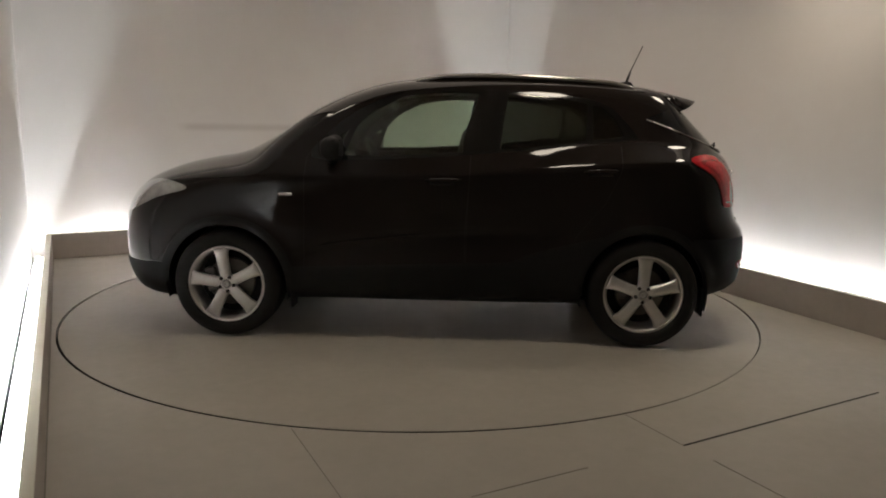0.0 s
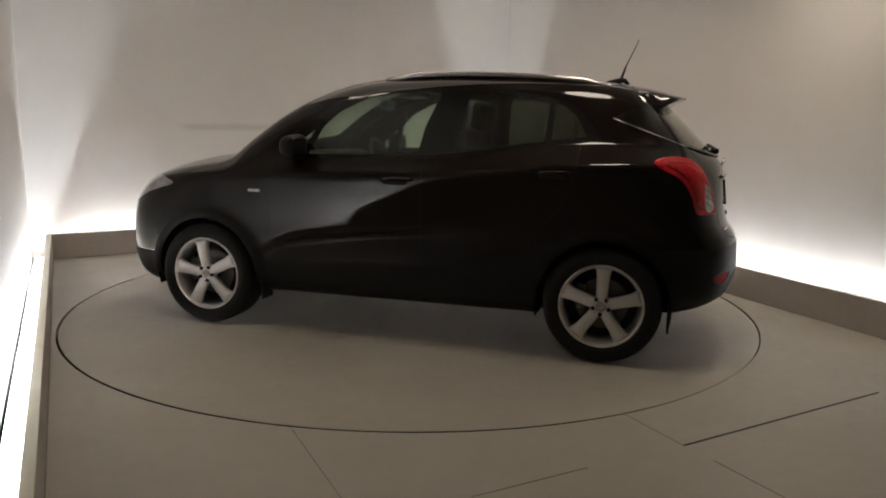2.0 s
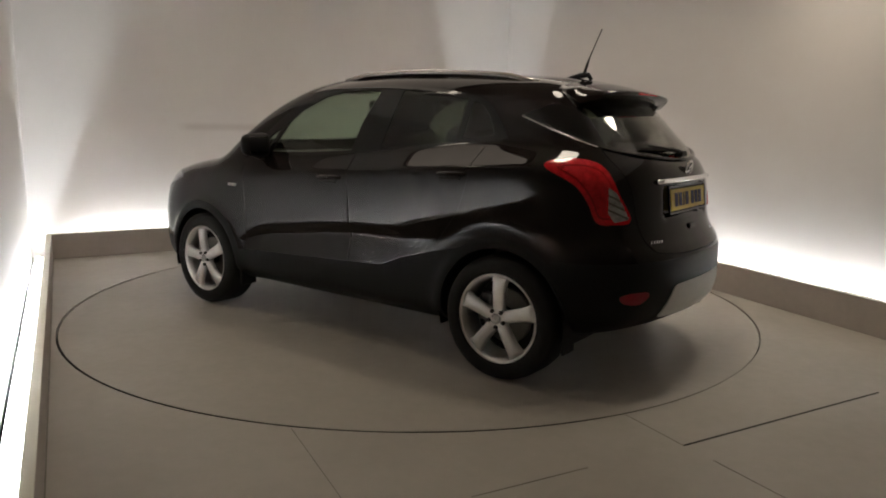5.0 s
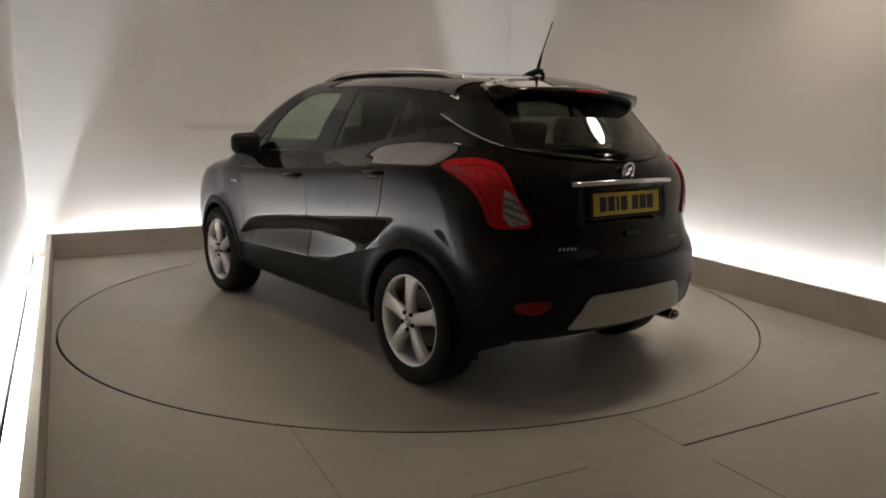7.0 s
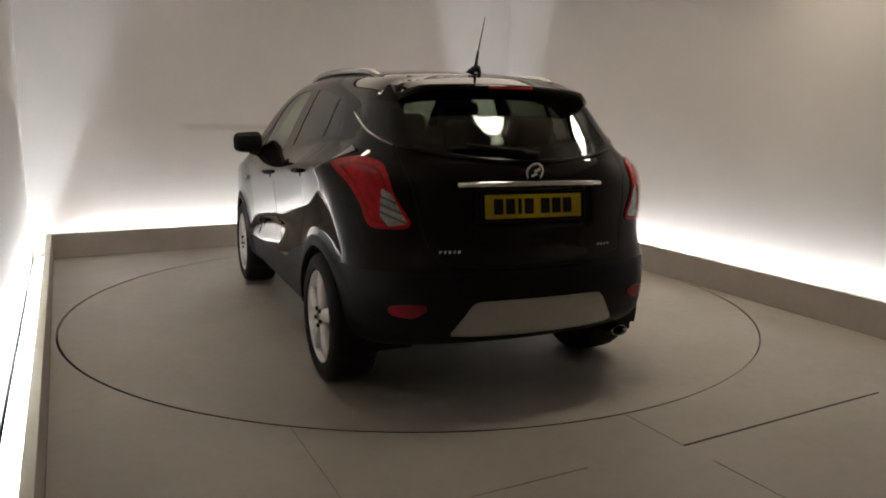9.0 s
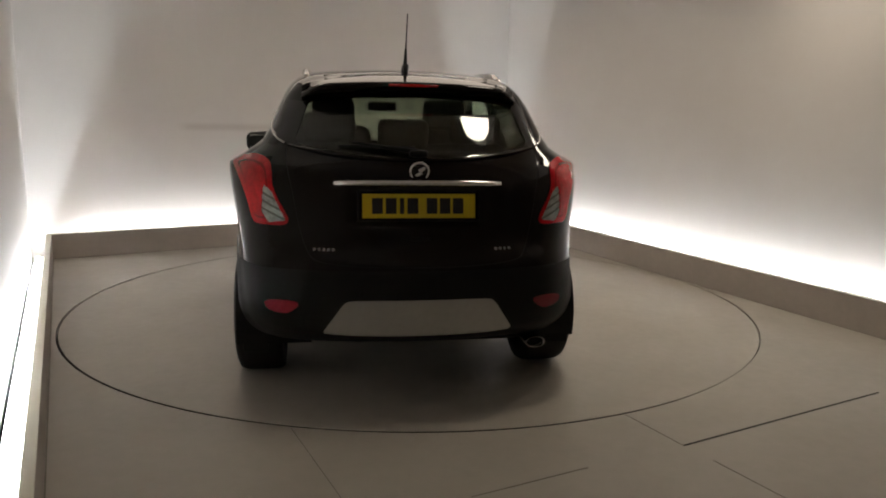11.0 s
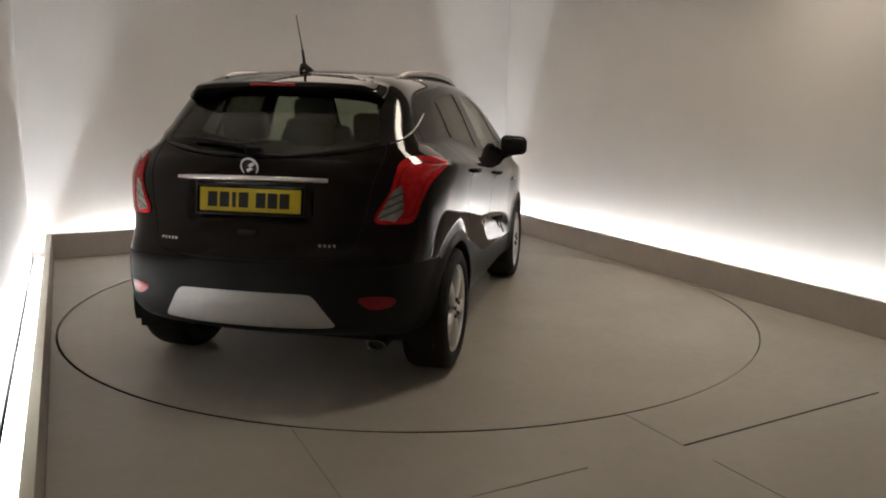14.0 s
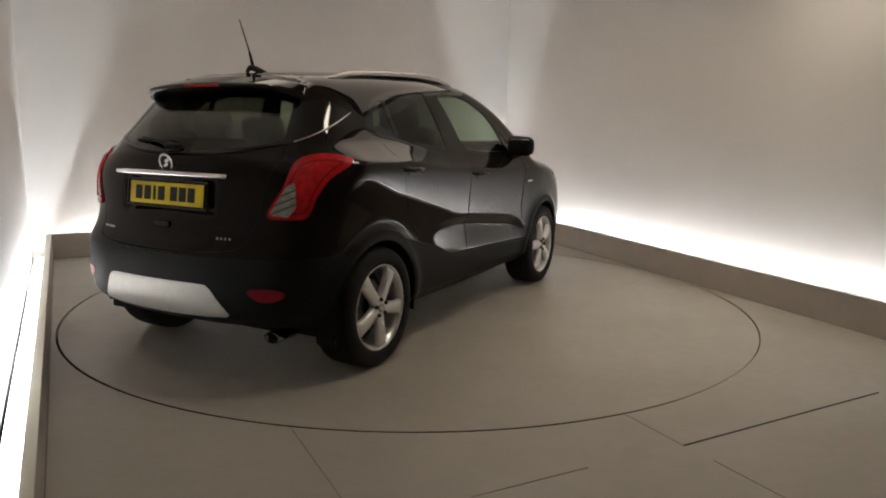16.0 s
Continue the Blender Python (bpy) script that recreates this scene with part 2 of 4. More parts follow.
def build_ceiling_lamps():
    for x, y in LAMPS:
        lamp = new("ceiling_light")
        lamp.matrix_basis = pose(x, y, WALL_H)
        tagged(lamp, "round warm white ceiling light", "ceiling light", group="ceiling lights")
        bm = bmesh.new()
        bmesh.ops.create_cone(bm, cap_ends=True, segments=48, radius1=0.25, radius2=0.27, depth=0.07)
        bmesh.ops.translate(bm, vec=(0, 0, -0.035), verts=bm.verts)
        part("housing", bm, M_TROUGH, lamp)
        # unseen ring, added to cut the lamp's light off from the upper walls
        bm = bmesh.new()
        rows = []
        for k in range(48):
            a = 2 * math.pi * k / 48
            rows.append([bm.verts.new((r * math.cos(a), r * math.sin(a), h)) for r, h in ((0.25, -0.06), (0.27, -0.20), (0.262, -0.20), (0.24, -0.06))])
        for k in range(48):
            u, v = rows[k], rows[(k + 1) % 48]
            for i in range(4):
                bm.faces.new((u[i], u[(i + 1) % 4], v[(i + 1) % 4], v[i]))
        bmesh.ops.recalc_face_normals(bm, faces=bm.faces)
        part("baffle", bm, M_BLACK_GAP, lamp, "added dark ring that keeps lamp light off the walls")
        bm = bmesh.new()
        bmesh.ops.create_cone(bm, cap_ends=True, segments=48, radius1=0.21, radius2=0.23, depth=0.02)
        bmesh.ops.translate(bm, vec=(0, 0, -0.08), verts=bm.verts)
        part("diffuser", bm, M_LAMP, lamp, "glowing round diffuser")


def build_softbox():
    """Large cloth softbox hung under the ceiling over the turntable."""
    sb = new("softbox")
    sb.matrix_basis = pose(0.05, 0.50, WALL_H - 0.04, 0, 0, 19)
    tagged(sb, "large warm white overhead softbox over the turntable", "softbox")
    part("cloth", box(0, 0, -0.10, 3.3, 2.5, 0.02, 0.006), M_BOX, sb, "glowing cloth diffuser")
    # bars drop below the cloth, added to keep its light off the upper walls
    for cx, cy, sx, sy in ((0, 1.27, 3.38, 0.04), (0, -1.27, 3.38, 0.04), (1.67, 0, 0.04, 2.5), (-1.67, 0, 0.04, 2.5)):
        part("frame_bar", box(cx, cy, -0.06, sx, sy, 0.20, 0.004), M_BLACK_GAP, sb)


build_room()
build_ceiling_lamps()
build_softbox()


def build_turntable():
    ob = new("turntable")
    bm = bmesh.new()
    bmesh.ops.create_cone(bm, cap_ends=True, segments=192, radius1=RING_R - 0.010, radius2=RING_R - 0.010, depth=0.03)
    bmesh.ops.translate(bm, vec=(0, 0, -0.015), verts=bm.verts)
    part("deck", bm, M_FLOOR, ob, "grey-brown painted deck")
    bm = bmesh.new()
    bmesh.ops.create_cone(bm, cap_ends=True, segments=192, radius1=RING_R - 0.007, radius2=RING_R - 0.007, depth=0.026)
    bmesh.ops.translate(bm, vec=(0, 0, -0.015), verts=bm.verts)
    part("edge_trim", bm, M_BLACK_GAP, ob, "dark edge trim")
    return tagged(ob, "flush round turntable painted like the grey floor", "turntable")


turntable = build_turntable()


# ---------------------------------------------------------------- car materials
M_PAINT = mat("black_paint", (0.0115, 0.0086, 0.0075), 0.50, noise_scale=900, noise_mix=0.4, dark=(0.006, 0.0045, 0.004), coat=1.0, spec=0.0, coat_ior=1.33)
M_PLASTIC = mat("black_plastic", (0.0115, 0.0112, 0.011), 0.50, noise_scale=40, noise_mix=0.4, bump=0.10, bump_scale=600, spec=0.16)
M_GLOSS = mat("gloss_black_trim", (0.004, 0.004, 0.004), 0.10, noise_scale=60, noise_mix=0.2)
M_RUBBER = mat("tyre_rubber", (0.0125, 0.012, 0.0115), 0.72, noise_scale=18, noise_mix=0.4, bump=0.15, bump_scale=160, spec=0.3)
M_ALLOY = mat("silver_alloy", (0.70, 0.695, 0.68), 0.34, metal=0.75, noise_scale=25, noise_mix=0.2, rough_var=0.06)
M_SILVER = mat("silver_plastic", (0.50, 0.50, 0.48), 0.42, metal=0.45, noise_scale=30, noise_mix=0.25, bump=0.03, bump_scale=400)
M_CHROME = mat("chrome", (0.78, 0.78, 0.78), 0.10, metal=1.0, noise_scale=40, noise_mix=0.08)
M_RAIL = mat("dark_satin_metal", (0.42, 0.41, 0.40), 0.22, metal=1.0, noise_scale=30, noise_mix=0.2)
M_MIRROR = mat("mirror_glass", (0.30, 0.31, 0.31), 0.06, metal=1.0, noise_scale=40, noise_mix=0.08)
M_DISC = mat("brake_disc", (0.16, 0.15, 0.14), 0.45, metal=0.8, noise_scale=30, noise_mix=0.5)
M_RED = mat("red_lens", (0.74, 0.012, 0.020), 0.10, noise_scale=34, noise_mix=0.8, dark=(0.32, 0.004, 0.007), coat=1.0, spec=0.2, coat_ior=1.4)
M_RED_DARK = mat("dark_red_lens", (0.34, 0.004, 0.007), 0.12, noise_scale=34, noise_mix=0.5, coat=1.0)
M_RED2 = mat("red_reflector", (0.30, 0.008, 0.022), 0.22, noise_scale=70, noise_mix=0.5)
M_CLEAR = mat("clear_lens", (0.74, 0.73, 0.72), 0.16, metal=0.30, noise_scale=26, noise_mix=0.8, dark=(0.20, 0.20, 0.20), coat=1.0)
M_HEAD = mat("headlight_lens", (0.42, 0.42, 0.42), 0.14, metal=0.4, noise_scale=18, noise_mix=0.6, dark=(0.14, 0.14, 0.14), coat=1.0)
M_PLATE = mat("yellow_plate", (0.62, 0.46, 0.018), 0.35, noise_scale=20, noise_mix=0.12)
M_INK = mat("black_ink", (0.01, 0.01, 0.01), 0.5, noise_scale=30, noise_mix=0.2)
M_FABRIC = mat("dark_seat_fabric", (0.075, 0.068, 0.060), 0.9, noise_scale=30, noise_mix=0.5, bump=0.25, bump_scale=500)
M_CABIN = mat("dark_cabin_plastic", (0.030, 0.029, 0.028), 0.65, noise_scale=20, noise_mix=0.4, bump=0.1, bump_scale=300)
M_GLASS_F = tinted_glass("front_glass", (0.79, 0.85, 0.79))
M_GLASS_P = tinted_glass("privacy_glass", (0.43, 0.45, 0.41))
M_GLASS_R = tinted_glass("rear_glass", (0.68, 0.70, 0.64))

# ---------------------------------------------------------------- the car's form, in its own space: x forward, y to its left, z up
XF, XR, WHEEL_Y, WHEEL_R, RIM_R = 1.2775, -1.2775, 0.862, 0.335, 0.236
PROFILE_FRONT = [(1.29, 1.140), (1.44, 1.090), (1.6, 1.062), (1.8, 1.015), (1.98, 0.942), (2.09, 0.855), (2.155, 0.76), (2.19, 0.63), (2.20, 0.49), (2.18, 0.35), (2.10, 0.23), (1.92, 0.175)]
PROFILE_BASE = [(1.5, 0.17), (0.9, 0.20), (0.0, 0.205), (-0.9, 0.21), (-1.6, 0.235), (-1.86, 0.275)]
PROFILE_REAR = [(-2.00, 0.345), (-2.035, 0.43), (-2.045, 0.53), (-2.042, 0.615), (-2.034, 0.66), (-2.018, 0.698), (-1.984, 0.745), (-1.963, 0.80), (-1.953, 0.86), (-1.948, 0.93), (-1.938, 1.02), (-1.922, 1.085), (-1.890, 1.142), (-1.850, 1.180), (-1.77, 1.262), (-1.67, 1.362), (-1.575, 1.455), (-1.49, 1.528)]
PROFILE_ROOF = [(-1.36, 1.574), (-1.15, 1.598), (-0.9, 1.617), (-0.6, 1.631), (-0.3, 1.636), (0.0, 1.624), (0.25, 1.602), (0.47, 1.553), (0.70, 1.468), (0.88, 1.376), (1.08, 1.252)]
WIDTH = [(0.10, 0.70), (0.17, 0.752), (0.22, 0.798), (0.30, 0.850), (0.40, 0.868), (0.50, 0.874), (0.60, 0.876), (0.70, 0.878), (0.80, 0.880), (0.90, 0.883), (0.98, 0.882), (1.05, 0.872), (1.10, 0.842), (1.16, 0.812), (1.25, 0.768), (1.35, 0.724), (1.45, 0.676), (1.55, 0.622), (1.65, 0.550), (1.8, 0.42)]


def spline(pts, per=8, closed=True):
    """Catmull-Rom through pts."""
    p = np.array(pts, float)
    n = len(p)
    out = []
    for i in range(n if closed else n - 1):
        a, b, c, d = (p[(i + k) % n] if closed else p[min(max(i + k, 0), n - 1)] for k in (-1, 0, 1, 2))
        for t in np.arange(per) / per:
            out.append(0.5 * (2 * b + (c - a) * t + (2 * a - 5 * b + 4 * c - d) * t * t + (3 * b - a - 3 * c + d) * t ** 3))
    if not closed:
        out.append(p[-1])
    return np.array(out)


def poly_sd(px, pz, poly):
    """Signed distance to a closed polygon, negative inside."""
    best = np.full(px.shape, 1e9)
    inside = np.zeros(px.shape, bool)
    n = len(poly)
    for i in range(n):
        ax, az = poly[i]
        bx, bz = poly[(i + 1) % n]
        ex, ez = bx - ax, bz - az
        l2 = ex * ex + ez * ez
        if l2 < 1e-12:
            continue
        wx, wz = px - ax, pz - az
        h = np.clip((wx * ex + wz * ez) / l2, 0, 1)
        best = np.minimum(best, (wx - ex * h) ** 2 + (wz - ez * h) ** 2)
        if az != bz:
            cross = ((az > pz) != (bz > pz)) & (px < (bx - ax) * (pz - az) / (bz - az) + ax)
            inside ^= cross
    d = np.sqrt(best)
    return np.where(inside, -d, d)


PROFILE = spline(PROFILE_FRONT + PROFILE_BASE + PROFILE_REAR + PROFILE_ROOF, 4)
_wz = spline(WIDTH, 24, closed=False)


def step(e0, e1, v):
    t = np.clip((v - e0) / (e1 - e0), 0, 1)
    return t * t * (3 - 2 * t)


def half_width(x, z):
    w = np.interp(z, _wz[:, 0], _wz[:, 1])
    # shoulder: the flank runs up to a crease, and a sloping shelf leads from it to the windows
    zs = np.interp(x, [-2.0, -1.45, -0.95, -0.5, 0.16, 0.7, 1.3], [1.112, 1.112, 1.086, 1.040, 1.004, 0.985, 0.965])
    zw = zs + np.interp(x, [-1.6, -1.2, -0.5, 0.2, 0.7], [0.085, 0.130, 0.125, 0.105, 0.10])
    # the doors are hollow below the crease and stand upright again at the blade
    rise = np.clip((np.minimum(z, zs) - 0.67) / 0.36, 0, 1.2)
    flank = np.interp(np.minimum(z, 0.67), _wz[:, 0], _wz[:, 1]) - 0.006 * step(0.45, 0.66, z) + 0.038 * rise ** 1.3
    top = np.interp(zw, _wz[:, 0], _wz[:, 1]) - 0.004
    u = np.clip((z - zs) / (zw - zs), 0, 1)
    shelf = flank + (top - flank) * (u * (1.12 - 0.12 * u))
    k = step(2.1, 0.75, x)
    w = w + (np.where(z > zw, np.minimum(w, top), shelf) - w) * k
    up = step(1.05, 1.30, z)
    back = np.clip(-0.45 - x, 0, None)
    fore = np.clip(x - 0.95, 0, None)
    w = w - up * (0.050 * back ** 2 + 0.012 * back)
    w = w - (1 - up) * (0.17 * np.clip(-1.15 - x, 0, None) ** 2)
    w = w - (0.065 * fore ** 2) + 0.016 * step(0.7, 1.2, x)
    # blade along the foot of the doors: an undercut below its crease, then a panel that flares out to the sill
    zt = np.interp(x, [-0.42, -0.17, 0.29, 0.55, 0.67, 0.76, 0.83], [0.700, 0.700, 0.655, 0.628, 0.605, 0.565, 0.520])
    zl = np.interp(x, [-0.42, 0.02, 0.296, 0.59, 0.76, 0.83], [0.690, 0.640, 0.602, 0.564, 0.530, 0.500])
    zb = np.interp(x, [-0.95, -0.47, 0.29, 0.83], [0.60, 0.495, 0.450, 0.410])
    d = 0.62 * (zt - zl) + 0.004 * step(-0.75, -0.40, x)
    d = d * step(0.90, 0.80, x) * step(-0.80, -0.42, x)
    cut = np.clip((zt - z) / np.maximum(zt - zl, 0.012), 0, 1)
    out = np.clip((z - zb) / np.maximum(zl - zb, 0.02), 0, 1)
    w = w - d * np.minimum(cut, out * 1.06 - 0.06 * step(0, 1, 1 - out))
    for xc in (XF, XR):
        r = np.hypot(x - xc, np.clip(z - 0.315, 0, None))
        w = w + 0.020 * np.exp(-((r - 0.39) / 0.048) ** 2) * step(0.12, 0.3, z)
    return w


def plate_well(y, z):
    return step(0.325, 0.295, np.abs(y)) * step(0.838, 0.862, z) * (1 - step(1.005, 1.018, z))


def form(x, y, z):
    ay = np.abs(y)
    front, rear = step(0.2, 1.6, x), step(-0.9, -1.6, x)
    low = 1 - step(1.0, 1.25, z)
    xs = x + ay * ay * (front * (0.26 + 0.20 * low) - rear * (0.21 + 0.20 * ay * ay))
    xs = xs - 0.022 * plate_well(y, z) * rear
    zs = z + 0.10 * ay * ay * step(0.9, 1.1, z)
    a = poly_sd(xs, zs, PROFILE)
    b = (ay - half_width(x, z)) * 0.93
    r = 0.10 + 0.06 * rear * low + 0.04 * front
    h = np.clip(r - np.abs(a - b), 0, None) / r
    return np.maximum(a, b) + h * h * r * 0.25


def normals_at(v, e=0.004):
    g = np.zeros_like(v)
    for k in range(3):
        d = np.zeros(3)
        d[k] = e
        p, q = v + d, v - d
        g[:, k] = form(*p.T) - form(*q.T)
    g /= 2 * e
    l = np.linalg.norm(g, axis=1, keepdims=True)
    return g / np.maximum(l, 1e-6), l[:, 0]


def skin(h=0.0165):
    """The form's surface as triangles: grid cells that it crosses, one vertex each, drawn onto it."""
    half = np.arange(0, 64) * h
    xs, ys, zs = np.arange(-2.16, 2.36, h), np.arange(-63, 64) * h, np.arange(0.10, 1.74, h)
    # a coarse look first, then the fine cells near the surface only
    mesh = np.meshgrid(xs, half, zs, indexing="ij")
    rough = form(*(m[1::4, 1::4, 1::4] for m in mesh))
    for ax in range(3):
        rough = np.repeat(rough, 4, ax)
    pad = [(0, max(0, n - m)) for n, m in zip(mesh[0].shape, rough.shape)]
    vol = np.pad(rough, pad, mode="edge")[:len(xs), :len(half), :len(zs)]
    near = np.abs(vol) < 0.11
    vol[near] = form(*(m[near] for m in mesh))
    vol = np.concatenate([vol[:, :0:-1], vol], 1)
    s = vol < 0
    nx, ny, nz = s.shape
    corner = sum(s[i:nx - 1 + i, j:ny - 1 + j, k:nz - 1 + k].astype(int) for i in (0, 1) for j in (0, 1) for k in (0, 1))
    live = (corner > 0) & (corner < 8)
    idx = np.full(live.shape, -1)
    idx[live] = np.arange(live.sum())
    c = np.argwhere(live)
    v = np.stack([xs[c[:, 0]] + h / 2, ys[c[:, 1]] + h / 2, zs[c[:, 2]] + h / 2], 1)
    quads = []
    for axis in range(3):
        d = [0, 0, 0]
        d[axis] = 1
        a, b = [(axis + 1) % 3, (axis + 2) % 3][0], [(axis + 1) % 3, (axis + 2) % 3][1]
        s0 = s[:nx - d[0], :ny - d[1], :nz - d[2]]
        s1 = s[d[0]:, d[1]:, d[2]:]
        e = np.argwhere(s0 != s1)
        e = e[(e[:, a] > 0) & (e[:, b] > 0) & (e[:, a] < s.shape[a] - 1) & (e[:, b] < s.shape[b] - 1)]
        flip = s0[tuple(e.T)]
        ring = []
        for da, db in ((1, 1), (0, 1), (0, 0), (1, 0)):
            q = e.copy()
            q[:, a] -= da
            q[:, b] -= db
            ring.append(idx[tuple(q.T)])
        q = np.stack(ring, 1)
        q[~flip] = q[~flip][:, ::-1]
        quads.append(q)
    q = np.concatenate(quads)
    for _ in range(5):
        n, l = normals_at(v)
        f = form(*v.T)
        v = v - n * np.clip(f / np.maximum(l, 0.3), -h, h)[:, None]
        # even the spacing a little, along the surface
        acc, cnt = np.zeros_like(v), np.zeros(len(v))
        for i in range(4):
            np.add.at(acc, q[:, i], v[q[:, (i + 1) % 4]])
            np.add.at(cnt, q[:, i], 1)
        t = acc / np.maximum(cnt, 1)[:, None] - v
        v = v + 0.5 * (t - n * np.sum(t * n, 1, keepdims=True))
    for _ in range(2):
        n, l = normals_at(v)
        v = v - n * np.clip(form(*v.T) / np.maximum(l, 0.3), -h, h)[:, None]
    n, _ = normals_at(v, 0.008)
    for _ in range(4):
        acc = n * 2.0
        for i in range(4):
            np.add.at(acc, q[:, i], n[q[:, (i + 1) % 4]])
        n = acc / np.linalg.norm(acc, axis=1, keepdims=True)
    tri = np.concatenate([q[:, [0, 1, 2]], q[:, [0, 2, 3]]])
    return v, n, tri


class Skin:
    """Triangles with a label each, which are cut along the zero lines of fields."""

    def __init__(self):
        self.v, self.n, self.t = skin()
        self.lab = np.array(["body"] * len(self.t), dtype=object)

    def cut(self, field, label, where=None, only=None):
        """Triangles where field < 0 take the label; those on the line are split on it. where: a mask by centre and normal; only: labels that may change."""
        f = field(*self.v.T)
        f = np.where(np.abs(f) < 2e-4, 2e-4, f)
        mid = self.v[self.t].mean(1)
        ok = np.ones(len(self.t), bool)
        if where is not None:
            ok &= where(mid, self.n[self.t].mean(1))
        if only is not None:
            ok &= np.isin(self.lab, only)
        neg = (f[self.t] < 0).sum(1)
        self.lab[ok & (neg == 3)] = label
        mixed = np.where(ok & (neg > 0) & (neg < 3))[0]
        if not len(mixed):
            return
        v, n, t, lab = list(self.v), list(self.n), [], []
        made = {}

        def between(i, j):
            key = (min(i, j), max(i, j))
            if key not in made:
                s = f[i] / (f[i] - f[j])
                made[key] = len(v)
                v.append(self.v[i] + (self.v[j] - self.v[i]) * s)
                m = self.n[i] + (self.n[j] - self.n[i]) * s
                n.append(m / np.linalg.norm(m))
            return made[key]

        for k in mixed:
            tri, old = self.t[k], self.lab[k]
            sg = f[tri] < 0
            r = [i for i in range(3) if sg[i] != sg[(i + 1) % 3] and sg[i] != sg[(i + 2) % 3]][0]
            a, b, c = tri[r], tri[(r + 1) % 3], tri[(r + 2) % 3]
            ab, ac = between(a, b), between(a, c)
            lone, rest = (label, old) if sg[r] else (old, label)
            t += [(a, ab, ac), (ab, b, c), (ab, c, ac)]
            lab += [lone, rest, rest]
        keep = np.ones(len(self.t), bool)
        keep[mixed] = False
        self.v, self.n = np.array(v), np.array(n)
        self.t = np.concatenate([self.t[keep], np.array(t)])
        self.lab = np.concatenate([self.lab[keep], np.array(lab, dtype=object)])

    def pieces(self, name, lab, material, parent, side, lift, thick):
        """The loose pieces of one label, each a part of its own."""
        m = (self.lab == lab) & (self.v[self.t].mean(1)[:, 1] * side > 0)
        t = self.t[m]
        if not len(t):
            return
        root = np.arange(len(self.v))
        while True:
            low = root[t].min(1)
            new_root = root.copy()
            for i in range(3):
                np.minimum.at(new_root, t[:, i], low)
            new_root = new_root[new_root]
            if (new_root == root).all():
                break
            root = new_root
        which = np.where(m)[0]
        for r in np.unique(root[t[:, 0]]):
            mine = which[root[t[:, 0]] == r]
            if len(mine) > 20:
                self.lab[mine] = "loose"
                self.piece(name, ["loose"], material, parent, side, lift, thick)
                self.lab[mine] = lab

    def piece(self, name, labels, material, parent, side=0, lift=0.0, thick=0.012, label="", shown=None):
        """One mesh part from the triangles of those labels, with thickness; side 1 or -1 takes one half of the car."""
        m = np.isin(self.lab, labels)
        if side:
            m &= (self.v[self.t].mean(1)[:, 1] * side > 0)
        tri = self.t[m]
        if not len(tri):
            return None
        used, inv = np.unique(tri, return_inverse=True)
        tri = inv.reshape(-1, 3)
        nv = self.n[used]
        v0 = self.v[used] + nv * lift
        v1 = v0 - nv * thick
        k = len(used)
        e = np.concatenate([tri[:, [0, 1]], tri[:, [1, 2]], tri[:, [2, 0]]])
        code, rev = e[:, 0] * k + e[:, 1], e[:, 1] * k + e[:, 0]
        rim = e[~np.isin(code, rev)]
        faces = np.concatenate([tri, tri[:, ::-1] + k, np.stack([rim[:, 1], rim[:, 0], rim[:, 0] + k], 1), np.stack([rim[:, 1], rim[:, 0] + k, rim[:, 1] + k], 1)])
        me = bpy.data.meshes.new(name)
        me.from_pydata(np.concatenate([v0, v1]).tolist(), [], faces.tolist())
        me.polygons.foreach_set("use_smooth", np.ones(len(faces), bool))
        me.update()
        me.normals_split_custom_set_from_vertices(np.concatenate([nv, -nv]).tolist())
        me.materials.append(material)
        ob = new(name, me)
        ob.parent = parent
        if label:
            ob["label"] = label
        return ob


def mirror_pts(pts):
    """A symmetric closed outline from its left half, given from top to foot."""
    return pts + [(-a, b) for a, b in reversed(pts)]


OUT_DLO = [(0.74, 1.150), (0.68, 1.092), (0.2, 1.106), (-0.2, 1.133), (-0.6, 1.168), (-0.95, 1.208), (-1.20, 1.238), (-1.215, 1.258), (-1.12, 1.375), (-1.01, 1.455), (-0.77, 1.503), (-0.40, 1.530), (0.0, 1.530), (0.20, 1.505), (0.42, 1.425), (0.60, 1.300)]
GLASS_FRONT = [(0.555, 1.118), (0.2, 1.124), (-0.165, 1.148), (-0.19, 1.30), (-0.265, 1.503), (-0.1, 1.510), (0.05, 1.503), (0.20, 1.475), (0.38, 1.390), (0.475, 1.300)]
GLASS_QUARTER_FRONT = [(0.595, 1.118), (0.672, 1.116), (0.665, 1.17), (0.525, 1.280)]
GLASS_REAR_DOOR = [(-0.39, 1.168), (-0.60, 1.186), (-0.90, 1.222), (-0.912, 1.33), (-0.918, 1.447), (-0.75, 1.482), (-0.55, 1.502), (-0.440, 1.507), (-0.413, 1.34)]
GLASS_QUARTER_REAR = [(-0.945, 1.232), (-1.14, 1.258), (-1.08, 1.365), (-1.0, 1.432), (-0.952, 1.442)]
OUT_REAR_GLASS = mirror_pts([(0.0, 1.445), (0.30, 1.438), (0.485, 1.415), (0.515, 1.38), (0.545, 1.285), (0.562, 1.235), (0.54, 1.212), (0.42, 1.185), (0.28, 1.165), (0.10, 1.155)])
OUT_SCREEN = [(0.30, 0.0), (0.31, 0.30), (0.35, 0.49), (0.62, 0.560), (0.90, 0.620), (1.02, 0.63), (1.12, 0.45), (1.20, 0.20), (1.22, 0.0)]
